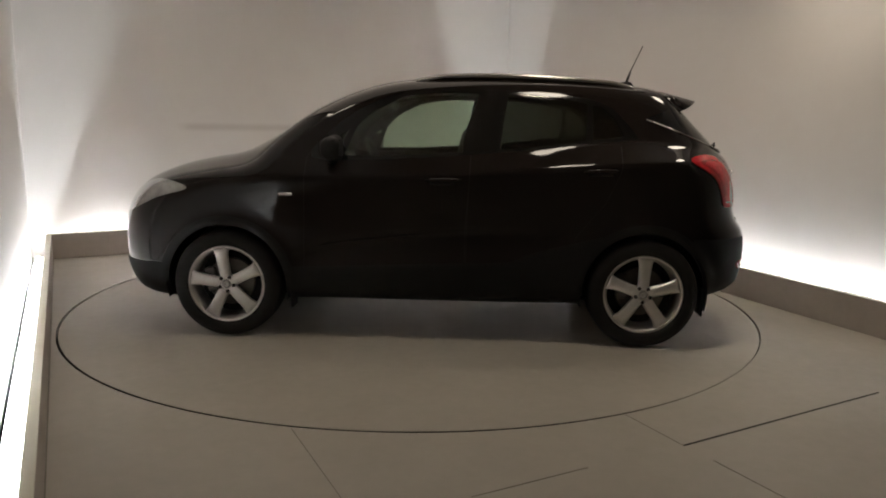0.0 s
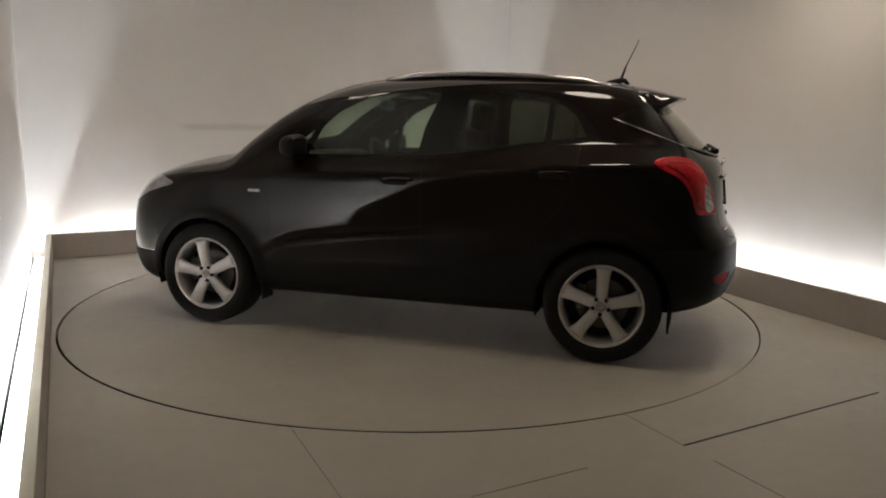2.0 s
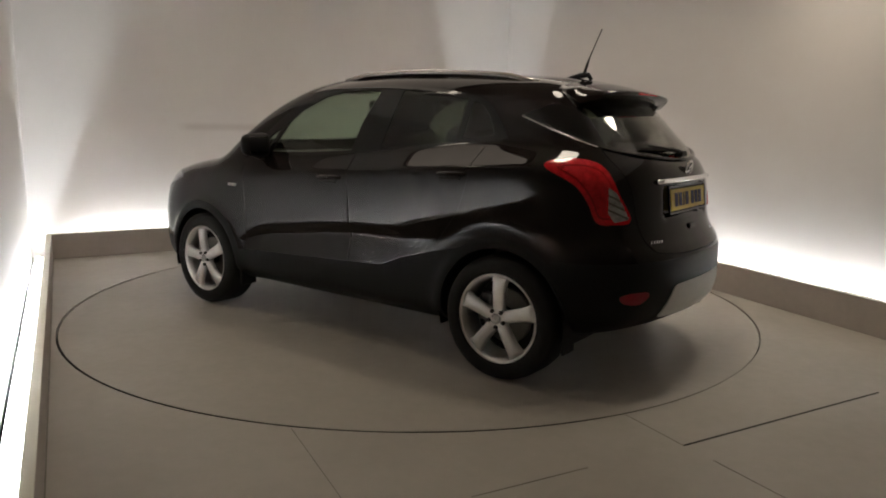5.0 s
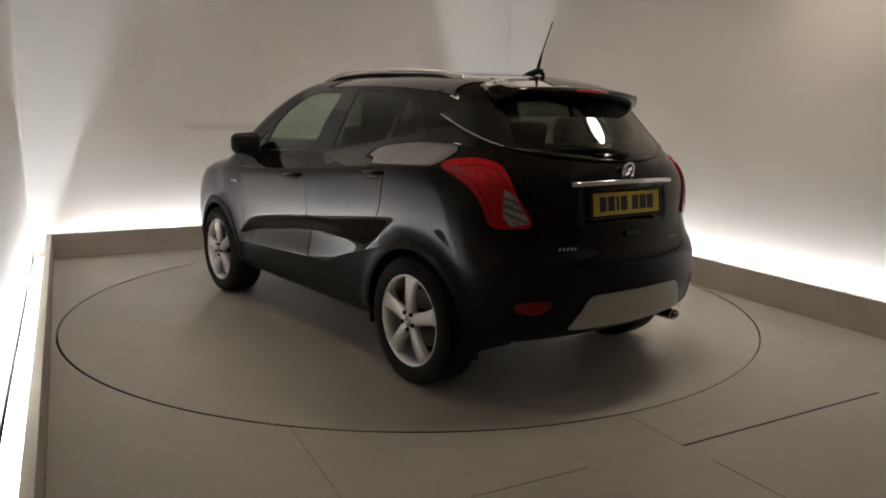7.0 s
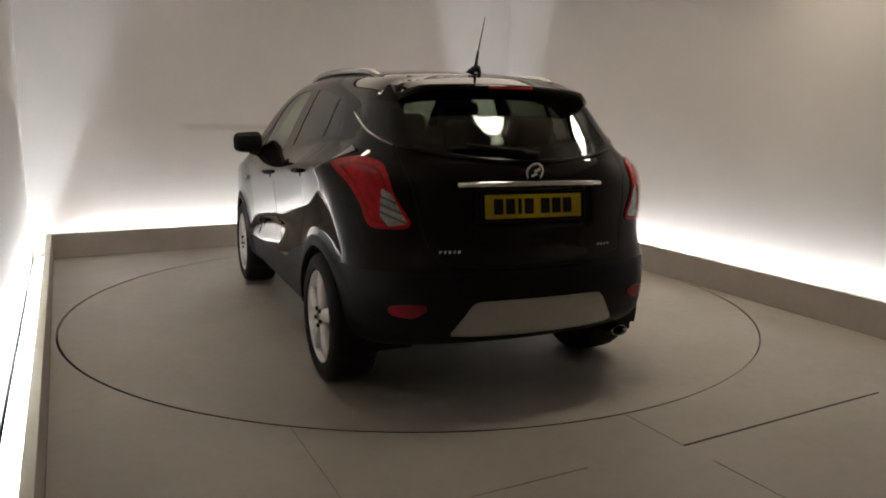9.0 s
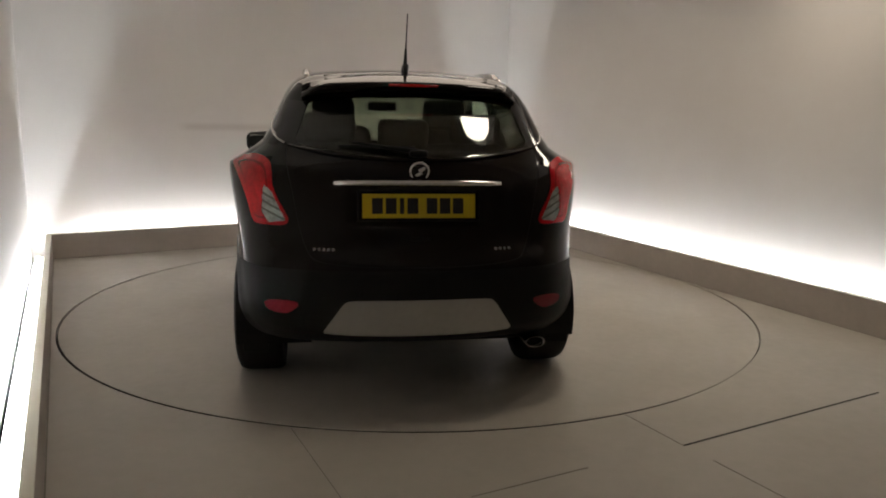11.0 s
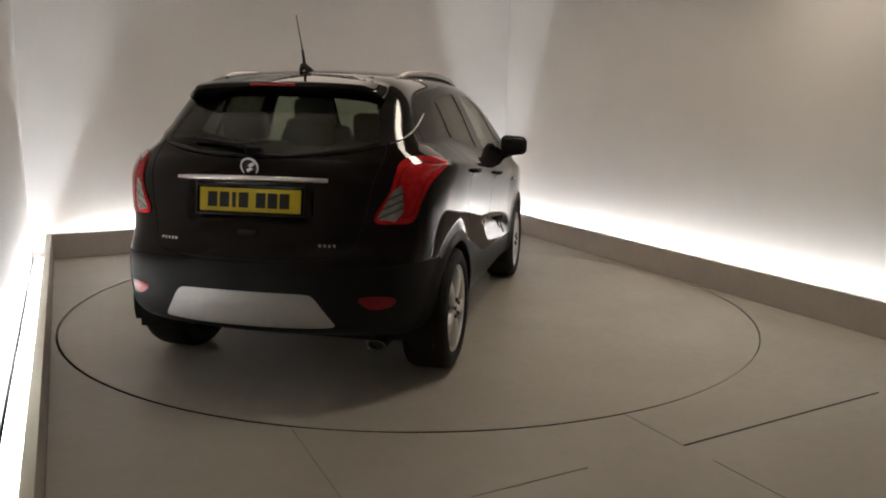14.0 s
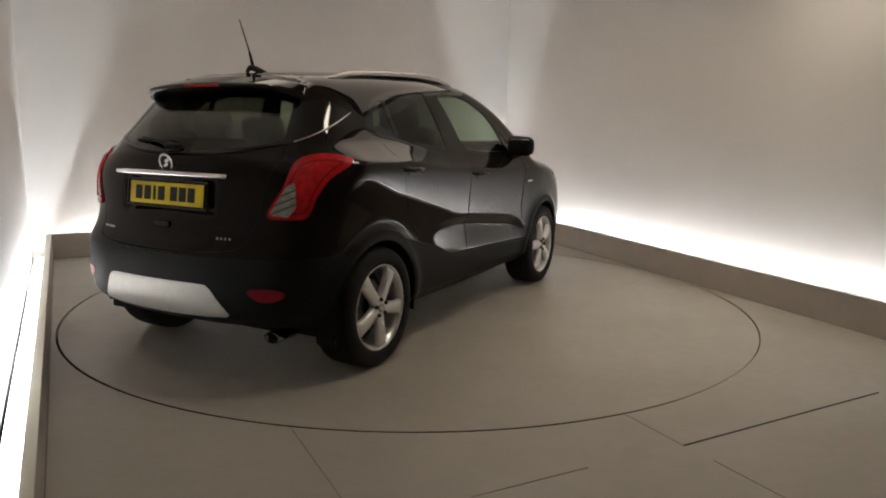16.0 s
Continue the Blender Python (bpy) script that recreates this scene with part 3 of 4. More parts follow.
OUT_TAIL = [(-0.655, 1.118), (-0.80, 1.150), (-0.96, 1.146), (-1.075, 1.105), (-1.16, 0.99), (-1.265, 0.858), (-1.12, 0.842), (-1.0, 0.855), (-0.935, 0.95), (-0.84, 1.035)]
OUT_TAIL_CLEAR = [(-1.075, 1.025), (-1.145, 0.992), (-1.252, 0.864), (-1.13, 0.852), (-1.075, 0.90)]
OUT_TAILGATE = mirror_pts([(0.0, 1.480), (0.49, 1.45), (0.585, 1.24), (0.605, 1.15), (0.575, 1.0), (0.545, 0.84), (0.505, 0.73), (0.44, 0.690), (0.2, 0.672)])
OUT_SKID = mirror_pts([(0.0, 0.522), (0.29, 0.520), (0.345, 0.505), (0.385, 0.45), (0.435, 0.375), (0.425, 0.362), (0.2, 0.352)])
OUT_REFLECTOR = [(0.545, 0.500), (0.62, 0.512), (0.70, 0.498), (0.685, 0.460), (0.60, 0.452)]
OUT_HEAD = [(1.50, 0.905), (1.66, 0.945), (1.84, 0.925), (2.02, 0.84), (2.14, 0.74), (2.10, 0.69), (1.92, 0.75), (1.70, 0.845)]
OUT_WING = [(-1.27, 1.365), (-1.42, 1.425), (-1.60, 1.40), (-1.75, 1.24), (-1.70, 1.205), (-1.55, 1.262)]
FRONT_DOOR = [(0.80, 0.30), (0.79, 0.70), (0.775, 1.10), (0.70, 1.22), (-0.22, 1.22), (-0.21, 0.95), (-0.19, 0.70), (-0.19, 0.30)]
REAR_DOOR = [(-0.20, 0.30), (-0.20, 0.70), (-0.22, 1.22), (-1.12, 1.26), (-1.10, 1.05), (-1.02, 0.86), (-0.86, 0.66), (-0.80, 0.50), (-0.79, 0.30)]


def arch(x, z, r):
    return np.minimum(np.hypot(x - XF, np.clip(z - 0.315, 0, None)), np.hypot(x - XR, np.clip(z - 0.315, 0, None))) - r


def build_body(car):
    sk = Skin()
    flank = lambda c, n: (np.abs(n[:, 1]) > 0.35)
    tail = lambda c, n: (c[:, 0] < -1.35) & (n[:, 0] < -0.15)
    smooth_xz = lambda pts, per=4: (lambda x, y, z, q=spline(pts, per): poly_sd(x, z, q))
    # plastics round the foot, and the arches
    foot = lambda x, y, z: z - np.interp(x, [-1.0, -0.62, -0.46, 0.85, 1.6], [0.66, 0.56, 0.495, 0.435, 0.44])
    sk.cut(foot, "cladding", lambda c, n: (c[:, 0] > -1.25))
    sk.cut(lambda x, y, z: arch(x, z, 0.428), "cladding", lambda c, n: np.abs(c[:, 1]) > 0.5)
    sk.cut(lambda x, y, z: np.maximum(z - 0.655, x + 1.50 + 0.25 * np.clip(z - 0.4, 0, 1)), "rear_bumper", only=["body", "cladding"])
    sk.cut(lambda x, y, z: z - 0.30, "cladding", lambda c, n: (n[:, 2] < -0.3) & (c[:, 0] < -1.0))
    sk.cut(lambda x, y, z: arch(x, z, 0.372), "open", lambda c, n: (np.abs(c[:, 1]) > 0.56))
    # doors and tailgate with their shut lines
    side_panels = lambda c, n: (np.abs(n[:, 1]) > 0.5) & (c[:, 2] < 1.2)
    for pts, lab in ((FRONT_DOOR, "front_door"), (REAR_DOOR, "rear_door")):
        poly = np.array(pts)
        sk.cut(lambda x, y, z: poly_sd(x, z, poly) - 0.0025, "seam_" + lab, side_panels, only=["body"])
        sk.cut(lambda x, y, z: poly_sd(x, z, poly) + 0.0025, lab, side_panels, only=["seam_" + lab])
    tg = spline(OUT_TAILGATE, 4)
    sk.cut(lambda x, y, z: poly_sd(y, z, tg) - 0.003, "seam_tailgate", tail, only=["body"])
    sk.cut(lambda x, y, z: poly_sd(y, z, tg) + 0.003, "tailgate", tail, only=["seam_tailgate"])
    # glass
    sk.cut(smooth_xz(OUT_DLO), "pillar_trim", lambda c, n: (np.abs(n[:, 1]) > 0.4) & (c[:, 2] > 1.0), only=["body", "front_door", "rear_door", "seam_front_door", "seam_rear_door"])
    for pts, lab in ((GLASS_FRONT, "glass_front"), (GLASS_QUARTER_FRONT, "glass_front_quarter"), (GLASS_REAR_DOOR, "glass_rear_door"), (GLASS_QUARTER_REAR, "glass_rear_quarter")):
        poly = np.array(pts)
        sk.cut(lambda x, y, z: poly_sd(x, z, poly), lab, only=["pillar_trim"])
    rg = spline(OUT_REAR_GLASS, 4)
    sk.cut(lambda x, y, z: poly_sd(y, z, rg), "glass_back", tail)
    ws = np.array(OUT_SCREEN + [(1.22, -0.2), (0.30, -0.2)])
    sk.cut(lambda x, y, z: poly_sd(x, np.abs(y) , ws), "glass_screen", lambda c, n: (c[:, 2] > 1.08) & (n[:, 2] > 0.3), only=["body"])
    wing = np.array(OUT_WING)
    sk.cut(lambda x, y, z: poly_sd(x, z, wing), "wing_trim", lambda c, n: (np.abs(n[:, 1]) > 0.25) & (c[:, 0] < -1.2), only=["body", "tailgate", "seam_tailgate"])
    # lamps and rear trim
    tl = spline(OUT_TAIL, 4)
    for sgn in (1, -1):
        sk.cut(lambda x, y, z: poly_sd(x + sgn * y, z, tl), "tail_light", lambda c, n: (c[:, 0] < -1.3) & (c[:, 1] * sgn > 0.3), only=["body", "tailgate", "seam_tailgate"])
        tc = np.array(OUT_TAIL_CLEAR)
        sk.cut(lambda x, y, z: poly_sd(x + sgn * y, z, tc), "tail_clear", lambda c, n: (c[:, 1] * sgn > 0.3), only=["tail_light"])
        sk.cut(lambda x, y, z: poly_sd(x + sgn * y, z, tl) + 0.026, "tail_band", lambda c, n: (c[:, 1] * sgn > 0.3), only=["tail_light"])
        sk.cut(lambda x, y, z: poly_sd(x + sgn * y, z, tl) + 0.036, "tail_inner", lambda c, n: (c[:, 1] * sgn > 0.3), only=["tail_band"])
        for k in range(3):
            z0 = 0.895 + 0.034 * k
            sk.cut(lambda x, y, z: z - z0 - 0.30 * (x + sgn * y + 1.15) - 0.0055, "rib_low", lambda c, n: (c[:, 1] * sgn > 0.3), only=["tail_clear"])
            sk.cut(lambda x, y, z: z - z0 - 0.30 * (x + sgn * y + 1.15) + 0.0055, "clear_%d" % k, lambda c, n: (c[:, 1] * sgn > 0.3), only=["rib_low"])
            sk.lab[sk.lab == "rib_low"] = "rib_%d" % k
        rf = spline(OUT_REFLECTOR, 3)
        sk.cut(lambda x, y, z: poly_sd(sgn * y, z, rf), "reflector", tail, only=["rear_bumper"])
    hd = spline(OUT_HEAD, 3)
    sk.cut(lambda x, y, z: poly_sd(x, z, hd), "head_light", lambda c, n: (np.abs(c[:, 1]) > 0.32) & (c[:, 0] > 1.5), only=["body"])
    sp = spline(OUT_SKID, 3)
    sk.cut(lambda x, y, z: poly_sd(y, z, sp), "skid", tail, only=["rear_bumper"])
    # the parts
    sk.piece("body_shell", ["body"], M_PAINT, car, label="glossy black painted bodywork")
    sk.piece("lower_cladding", ["cladding"], M_PLASTIC, car, label="matt black plastic sills and wheel arches")
    bumper = sk.piece("rear_bumper", ["rear_bumper"], M_PLASTIC, car, label="satin black plastic rear bumper")
    sk.piece("skid_plate", ["skid"], M_SILVER, bumper, lift=0.008, thick=0.02, label="silver skid plate in the rear bumper")
    gate = sk.piece("tailgate", ["tailgate"], M_PAINT, car, label="glossy black tailgate")
    sk.piece("gate_seal", ["seam_tailgate"], M_RUBBER, gate, lift=-0.004, thick=0.006)
    sk.piece("rear_window", ["glass_back"], M_GLASS_R, gate, thick=0.004, label="dark tinted rear window")
    sk.piece("windscreen", ["glass_screen"], M_GLASS_F, car, thick=0.005)
    for sgn in (1, -1):
        fd = sk.piece("front_door", ["front_door"], M_PAINT, car, sgn)
        rd = sk.piece("rear_door", ["rear_door"], M_PAINT, car, sgn)
        sk.pieces("door_seal", "seam_front_door", M_RUBBER, fd, sgn, -0.004, 0.006)
        sk.pieces("door_seal", "seam_rear_door", M_RUBBER, rd, sgn, -0.004, 0.006)
        sk.piece("window_surround", ["pillar_trim"], M_GLOSS, car, sgn, label="gloss black window surround")
        sk.piece("rear_wing_trim", ["wing_trim"], M_GLOSS, car, sgn, 0.002, label="gloss black panel beside the rear window")
        sk.piece("window", ["glass_front"], M_GLASS_F, fd, sgn, -0.003, 0.004, "clear green-tinted door window")
        sk.piece("quarter_window", ["glass_front_quarter"], M_GLASS_F, fd, sgn, -0.003, 0.004)
        sk.piece("window", ["glass_rear_door"], M_GLASS_P, rd, sgn, -0.003, 0.004, "dark tinted rear door window")
        sk.piece("quarter_window", ["glass_rear_quarter"], M_GLASS_P, car, sgn, -0.003, 0.004, "dark tinted quarter window")
        light = sk.piece("tail_light", ["tail_light"], M_RED, car, sgn, 0.010, 0.025, "red tail light wrapped round the corner")
        sk.piece("inner_lens", ["tail_inner"], M_RED, light, sgn, 0.013, 0.025, "raised red inner lens")
        sk.piece("reversing_lens", ["tail_clear", "clear_0", "clear_1", "clear_2"], M_CLEAR, light, sgn, 0.008, 0.022, "clear lens of the reversing lamp")
        sk.piece("light_band", ["tail_band"], M_RED_DARK, light, sgn, 0.007, 0.02, "dark red band in the lens")
        for k in range(3):
            sk.piece("lens_rib", ["rib_%d" % k], M_DISC, light, sgn, 0.006, 0.02, "dark rib of the reversing lamp")
        sk.piece("head_light", ["head_light"], M_HEAD, car, sgn, 0.004, 0.02, "clear headlight")
        sk.piece("reflector", ["reflector"], M_RED2, bumper, sgn, 0.006, 0.015, "red bumper reflector")
        # wheel housings
        for xc in (XF, XR):
            bm = bmesh.new()
            rows = []
            for k in range(25):
                a = math.pi * (k / 24) * 1.16 - math.pi * 0.08
                c, s = xc + 0.385 * math.cos(a), 0.315 + 0.385 * math.sin(a)
                rows.append([bm.verts.new((c, sgn * yy, s)) for yy in (0.50, 0.865)])
            for p, q in zip(rows, rows[1:]):
                bm.faces.new((p[0], p[1], q[1], q[0]))
            bm.faces.new([r[0] for r in rows])
            part("wheel_housing", bm, M_PLASTIC, car)
    return sk


# ---------------------------------------------------------------- wheels
def lathe(profile, segments=64):
    """A ring turned about the y axis from (radius, y) points; closed."""
    bm = bmesh.new()
    rings = []
    for k in range(segments):
        a = 2 * math.pi * k / segments
        rings.append([bm.verts.new((r * math.cos(a), y, r * math.sin(a))) for r, y in profile])
    n = len(profile)
    for k in range(segments):
        p, q = rings[k], rings[(k + 1) % segments]
        for i in range(n):
            j = (i + 1) % n
            bm.faces.new((p[i], p[j], q[j], q[i]))
    bmesh.ops.recalc_face_normals(bm, faces=bm.faces)
    return bm


def spoke_bm():
    """One broad alloy spoke along +z: wide at both ends, waisted, dished towards the hub."""
    bm = bmesh.new()
    rows = []
    stations = [(0.030, 0.030, 0.000), (0.065, 0.033, 0.004), (0.10, 0.0335, 0.007), (0.135, 0.035, 0.009), (0.17, 0.037, 0.008), (0.20, 0.042, 0.004), (0.223, 0.054, -0.002)]
    for r, w, y in stations:
        rows.append([bm.verts.new((s * w, y + d, r)) for s, d in ((-1.0, -0.028), (-1.0, -0.006), (-0.72, 0.004), (0, 0.006), (0.72, 0.004), (1.0, -0.006), (1.0, -0.028))])
    for p, q in zip(rows, rows[1:]):
        for i in range(6):
            bm.faces.new((p[i], p[i + 1], q[i + 1], q[i]))
    bm.faces.new(rows[0])
    bm.faces.new(list(reversed(rows[-1])))
    bmesh.ops.recalc_face_normals(bm, faces=bm.faces)
    return bm


def build_wheel(car):
    """A wheel with its outer face towards +y, centred on the axle at the rim's face."""
    w = new("wheel")
    w.parent = car
    w["label"] = "five-spoke silver alloy wheel with a black tyre"
    tyre = part("tyre", lathe([(RIM_R - 0.006, -0.012), (RIM_R + 0.004, 0.008), (RIM_R + 0.022, 0.020), (RIM_R + 0.055, 0.021), (0.322, 0.006), (0.331, -0.014), (0.335, -0.045), (0.335, -0.165), (0.332, -0.195), (0.320, -0.215), (RIM_R, -0.215)], 72), M_RUBBER, w, smooth=True)
    rim = part("rim", lathe([(RIM_R - 0.010, 0.000), (RIM_R - 0.002, 0.010), (RIM_R + 0.004, 0.008), (RIM_R - 0.004, -0.02), (RIM_R - 0.02, -0.06), (RIM_R - 0.03, -0.19), (RIM_R - 0.034, -0.19), (RIM_R - 0.026, -0.05), (RIM_R - 0.020, -0.01)], 72), M_ALLOY, w, smooth=True)
    sp = spoke_bm()
    me = bpy.data.meshes.new("spoke")
    sp.to_mesh(me)
    sp.free()
    for p in me.polygons:
        p.use_smooth = True
    me.materials.append(M_ALLOY)
    for k in range(5):
        o = new("spoke", me)
        o.parent = rim
        o.matrix_basis = Matrix.Rotation(2 * math.pi * k / 5, 4, "Y")
    hub = part("hub", lathe([(0.001, 0.012), (0.026, 0.012), (0.031, 0.008), (0.055, 0.004), (0.062, -0.004), (0.062, -0.03), (0.001, -0.03)], 40), M_ALLOY, rim, smooth=True)
    part("centre_cap", lathe([(0.001, 0.0165), (0.022, 0.0155), (0.027, 0.012), (0.001, 0.011)], 32), M_CLEAR, rim, "grey centre cap", smooth=True)
    part("bolt_ring", lathe([(0.034, 0.010), (0.058, 0.006), (0.060, 0.002), (0.034, 0.002)], 40), M_ALLOY, rim, "raised ring round the wheel bolts", smooth=True)
    bolt = lathe([(0.001, 0.016), (0.010, 0.016), (0.012, 0.010), (0.012, -0.004), (0.001, -0.004)], 6)
    bme = bpy.data.meshes.new("wheel_bolt")
    bolt.to_mesh(bme)
    bolt.free()
    bme.materials.append(M_INK)
    for k in range(5):
        a = 2 * math.pi * (k + 0.5) / 5
        o = new("wheel_bolt", bme)
        o.parent = rim
        o.matrix_basis = Matrix.Translation((0.046 * math.sin(a), 0.004, 0.046 * math.cos(a)))
    part("brake_disc", lathe([(0.05, -0.085), (0.145, -0.085), (0.15, -0.09), (0.15, -0.105), (0.05, -0.105)], 48), M_DISC, w, smooth=False)
    part("brake_caliper", box(0.115, -0.085, 0.03, 0.07, 0.06, 0.15, 0.012), M_DISC, w)
    part("backing", lathe([(0.001, -0.12), (0.204, -0.12), (0.204, -0.13), (0.001, -0.13)], 48), M_PLASTIC, w, "black backing plate behind the spokes")
    return w


def build_wheels(car):
    first = build_wheel(car)
    first.matrix_basis = pose(XF, WHEEL_Y + 0.014, WHEEL_R - 0.02, 0, 9, 0)
    for x, s, a in ((XR, 1, -2), (XF, -1, 14), (XR, -1, -30)):
        wy = s * (WHEEL_Y + (0.014 if x > 0 else 0.004))
        m = pose(x, wy, WHEEL_R - 0.02, 0, a, 0 if s > 0 else 180)
        copy_thing(first, m)


# ---------------------------------------------------------------- fittings
def surf_x(y, z, x0=-2.3):
    """x of the tail's skin at y, z."""
    xs = np.linspace(x0, -1.2, 1200)
    f = form(xs, np.full_like(xs, y), np.full_like(xs, z))
    return float(xs[np.argmax(f < 0)])


def surf_y(x, z):
    ys = np.linspace(1.05, 0.2, 1700)
    f = form(np.full_like(ys, x), ys, np.full_like(ys, z))
    return float(ys[np.argmax(f < 0)])


def surf_z(x, y):
    zs = np.linspace(1.8, 0.9, 1800)
    f = form(np.full_like(zs, x), np.full_like(zs, y), zs)
    return float(zs[np.argmax(f < 0)])


def sweep(points, radius, segs=8, squash=1.0):
    """A round bar along points."""
    bm = bmesh.new()
    rings = []
    n = len(points)
    for i, p in enumerate(points):
        p = Vector(p)
        t = (Vector(points[min(i + 1, n - 1)]) - Vector(points[max(i - 1, 0)])).normalized()
        u = t.cross(Vector((0, 0, 1)))
        u = u.normalized() if u.length > 1e-4 else Vector((1, 0, 0))
        w = u.cross(t)
        r = radius[i] if isinstance(radius, (list, tuple)) else radius
        rings.append([bm.verts.new(p + (u * math.cos(2 * math.pi * k / segs) + w * math.sin(2 * math.pi * k / segs) * squash) * r) for k in range(segs)])
    for a, b in zip(rings, rings[1:]):
        for k in range(segs):
            bm.faces.new((a[k], a[(k + 1) % segs], b[(k + 1) % segs], b[k]))
    bm.faces.new(list(reversed(rings[0])))
    bm.faces.new(rings[-1])
    bmesh.ops.recalc_face_normals(bm, faces=bm.faces)
    return bm


def build_spoiler(car):
    """Roof spoiler over the rear window, drooping at its ends."""
    bm = bmesh.new()
    rows = []
    for k in range(25):
        s = -1 + k / 12
        y = s * 0.535
        drop = 0.020 * s * s + 0.035 * max(0, abs(s) - 0.82) / 0.18
        tip = -1.675 + 0.075 * s * s + 0.05 * max(0, abs(s) - 0.85) / 0.15
        root = -1.40
        zr = surf_z(root, y) + 0.002
        rows.append([bm.verts.new(c) for c in ((root, y, zr), (root - 0.09, y, zr - 0.018), (tip + 0.06, y, 1.513 - drop), (tip, y, 1.498 - drop), (tip + 0.004, y, 1.484 - drop), (tip + 0.06, y, 1.462 - drop), (-1.52, y, 1.452 - drop * 0.6), (-1.44, y, 1.49 - drop))])
    for p, q in zip(rows, rows[1:]):
        for i in range(8):
            j = (i + 1) % 8
            bm.faces.new((p[i], p[j], q[j], q[i]))
    bm.faces.new(rows[0])
    bm.faces.new(list(reversed(rows[-1])))
    bmesh.ops.recalc_face_normals(bm, faces=bm.faces)
    sp = part("roof_spoiler", bm, M_PAINT, car, smooth=True)
    part("brake_light", box(-1.672, 0, 1.4915, 0.012, 0.24, 0.011, 0.004), M_RED, sp, "narrow red high brake light")


def build_mirror(car, sgn):
    """Door mirror: rounded shell open to the rear, the glass in it, a foot on the door."""
    base = new("door_mirror")
    base.parent = car
    base["label"] = "black door mirror on a short arm"
    bm = box(0, 0, 0, 0.115, 0.205, 0.150, 0.045, 4)
    for v in bm.verts:
        k = 1 - 0.22 * max(0, v.co.x) / 0.06
        v.co.z *= k * (1.0 - 0.10 * v.co.y / 0.1)
        v.co.y *= k
        v.co.x += -0.18 * abs(v.co.y)
    m = Matrix.Translation((0.615, sgn * 0.928, 1.160)) @ Matrix.Diagonal((1, sgn, 1, 1))
    bmesh.ops.transform(bm, matrix=m, verts=bm.verts)
    bmesh.ops.recalc_face_normals(bm, faces=bm.faces)
    part("shell", bm, M_PLASTIC, base, smooth=True)
    part("mirror_glass", box(0.553, sgn * 0.928, 1.160, 0.006, 0.150, 0.105, 0.003), M_MIRROR, base, "mirror glass")
    part("arm", sweep([(0.60, sgn * 0.80, 1.085), (0.61, sgn * 0.86, 1.085), (0.615, sgn * 0.91, 1.10)], [0.030, 0.026, 0.024], 10), M_PLASTIC, base)


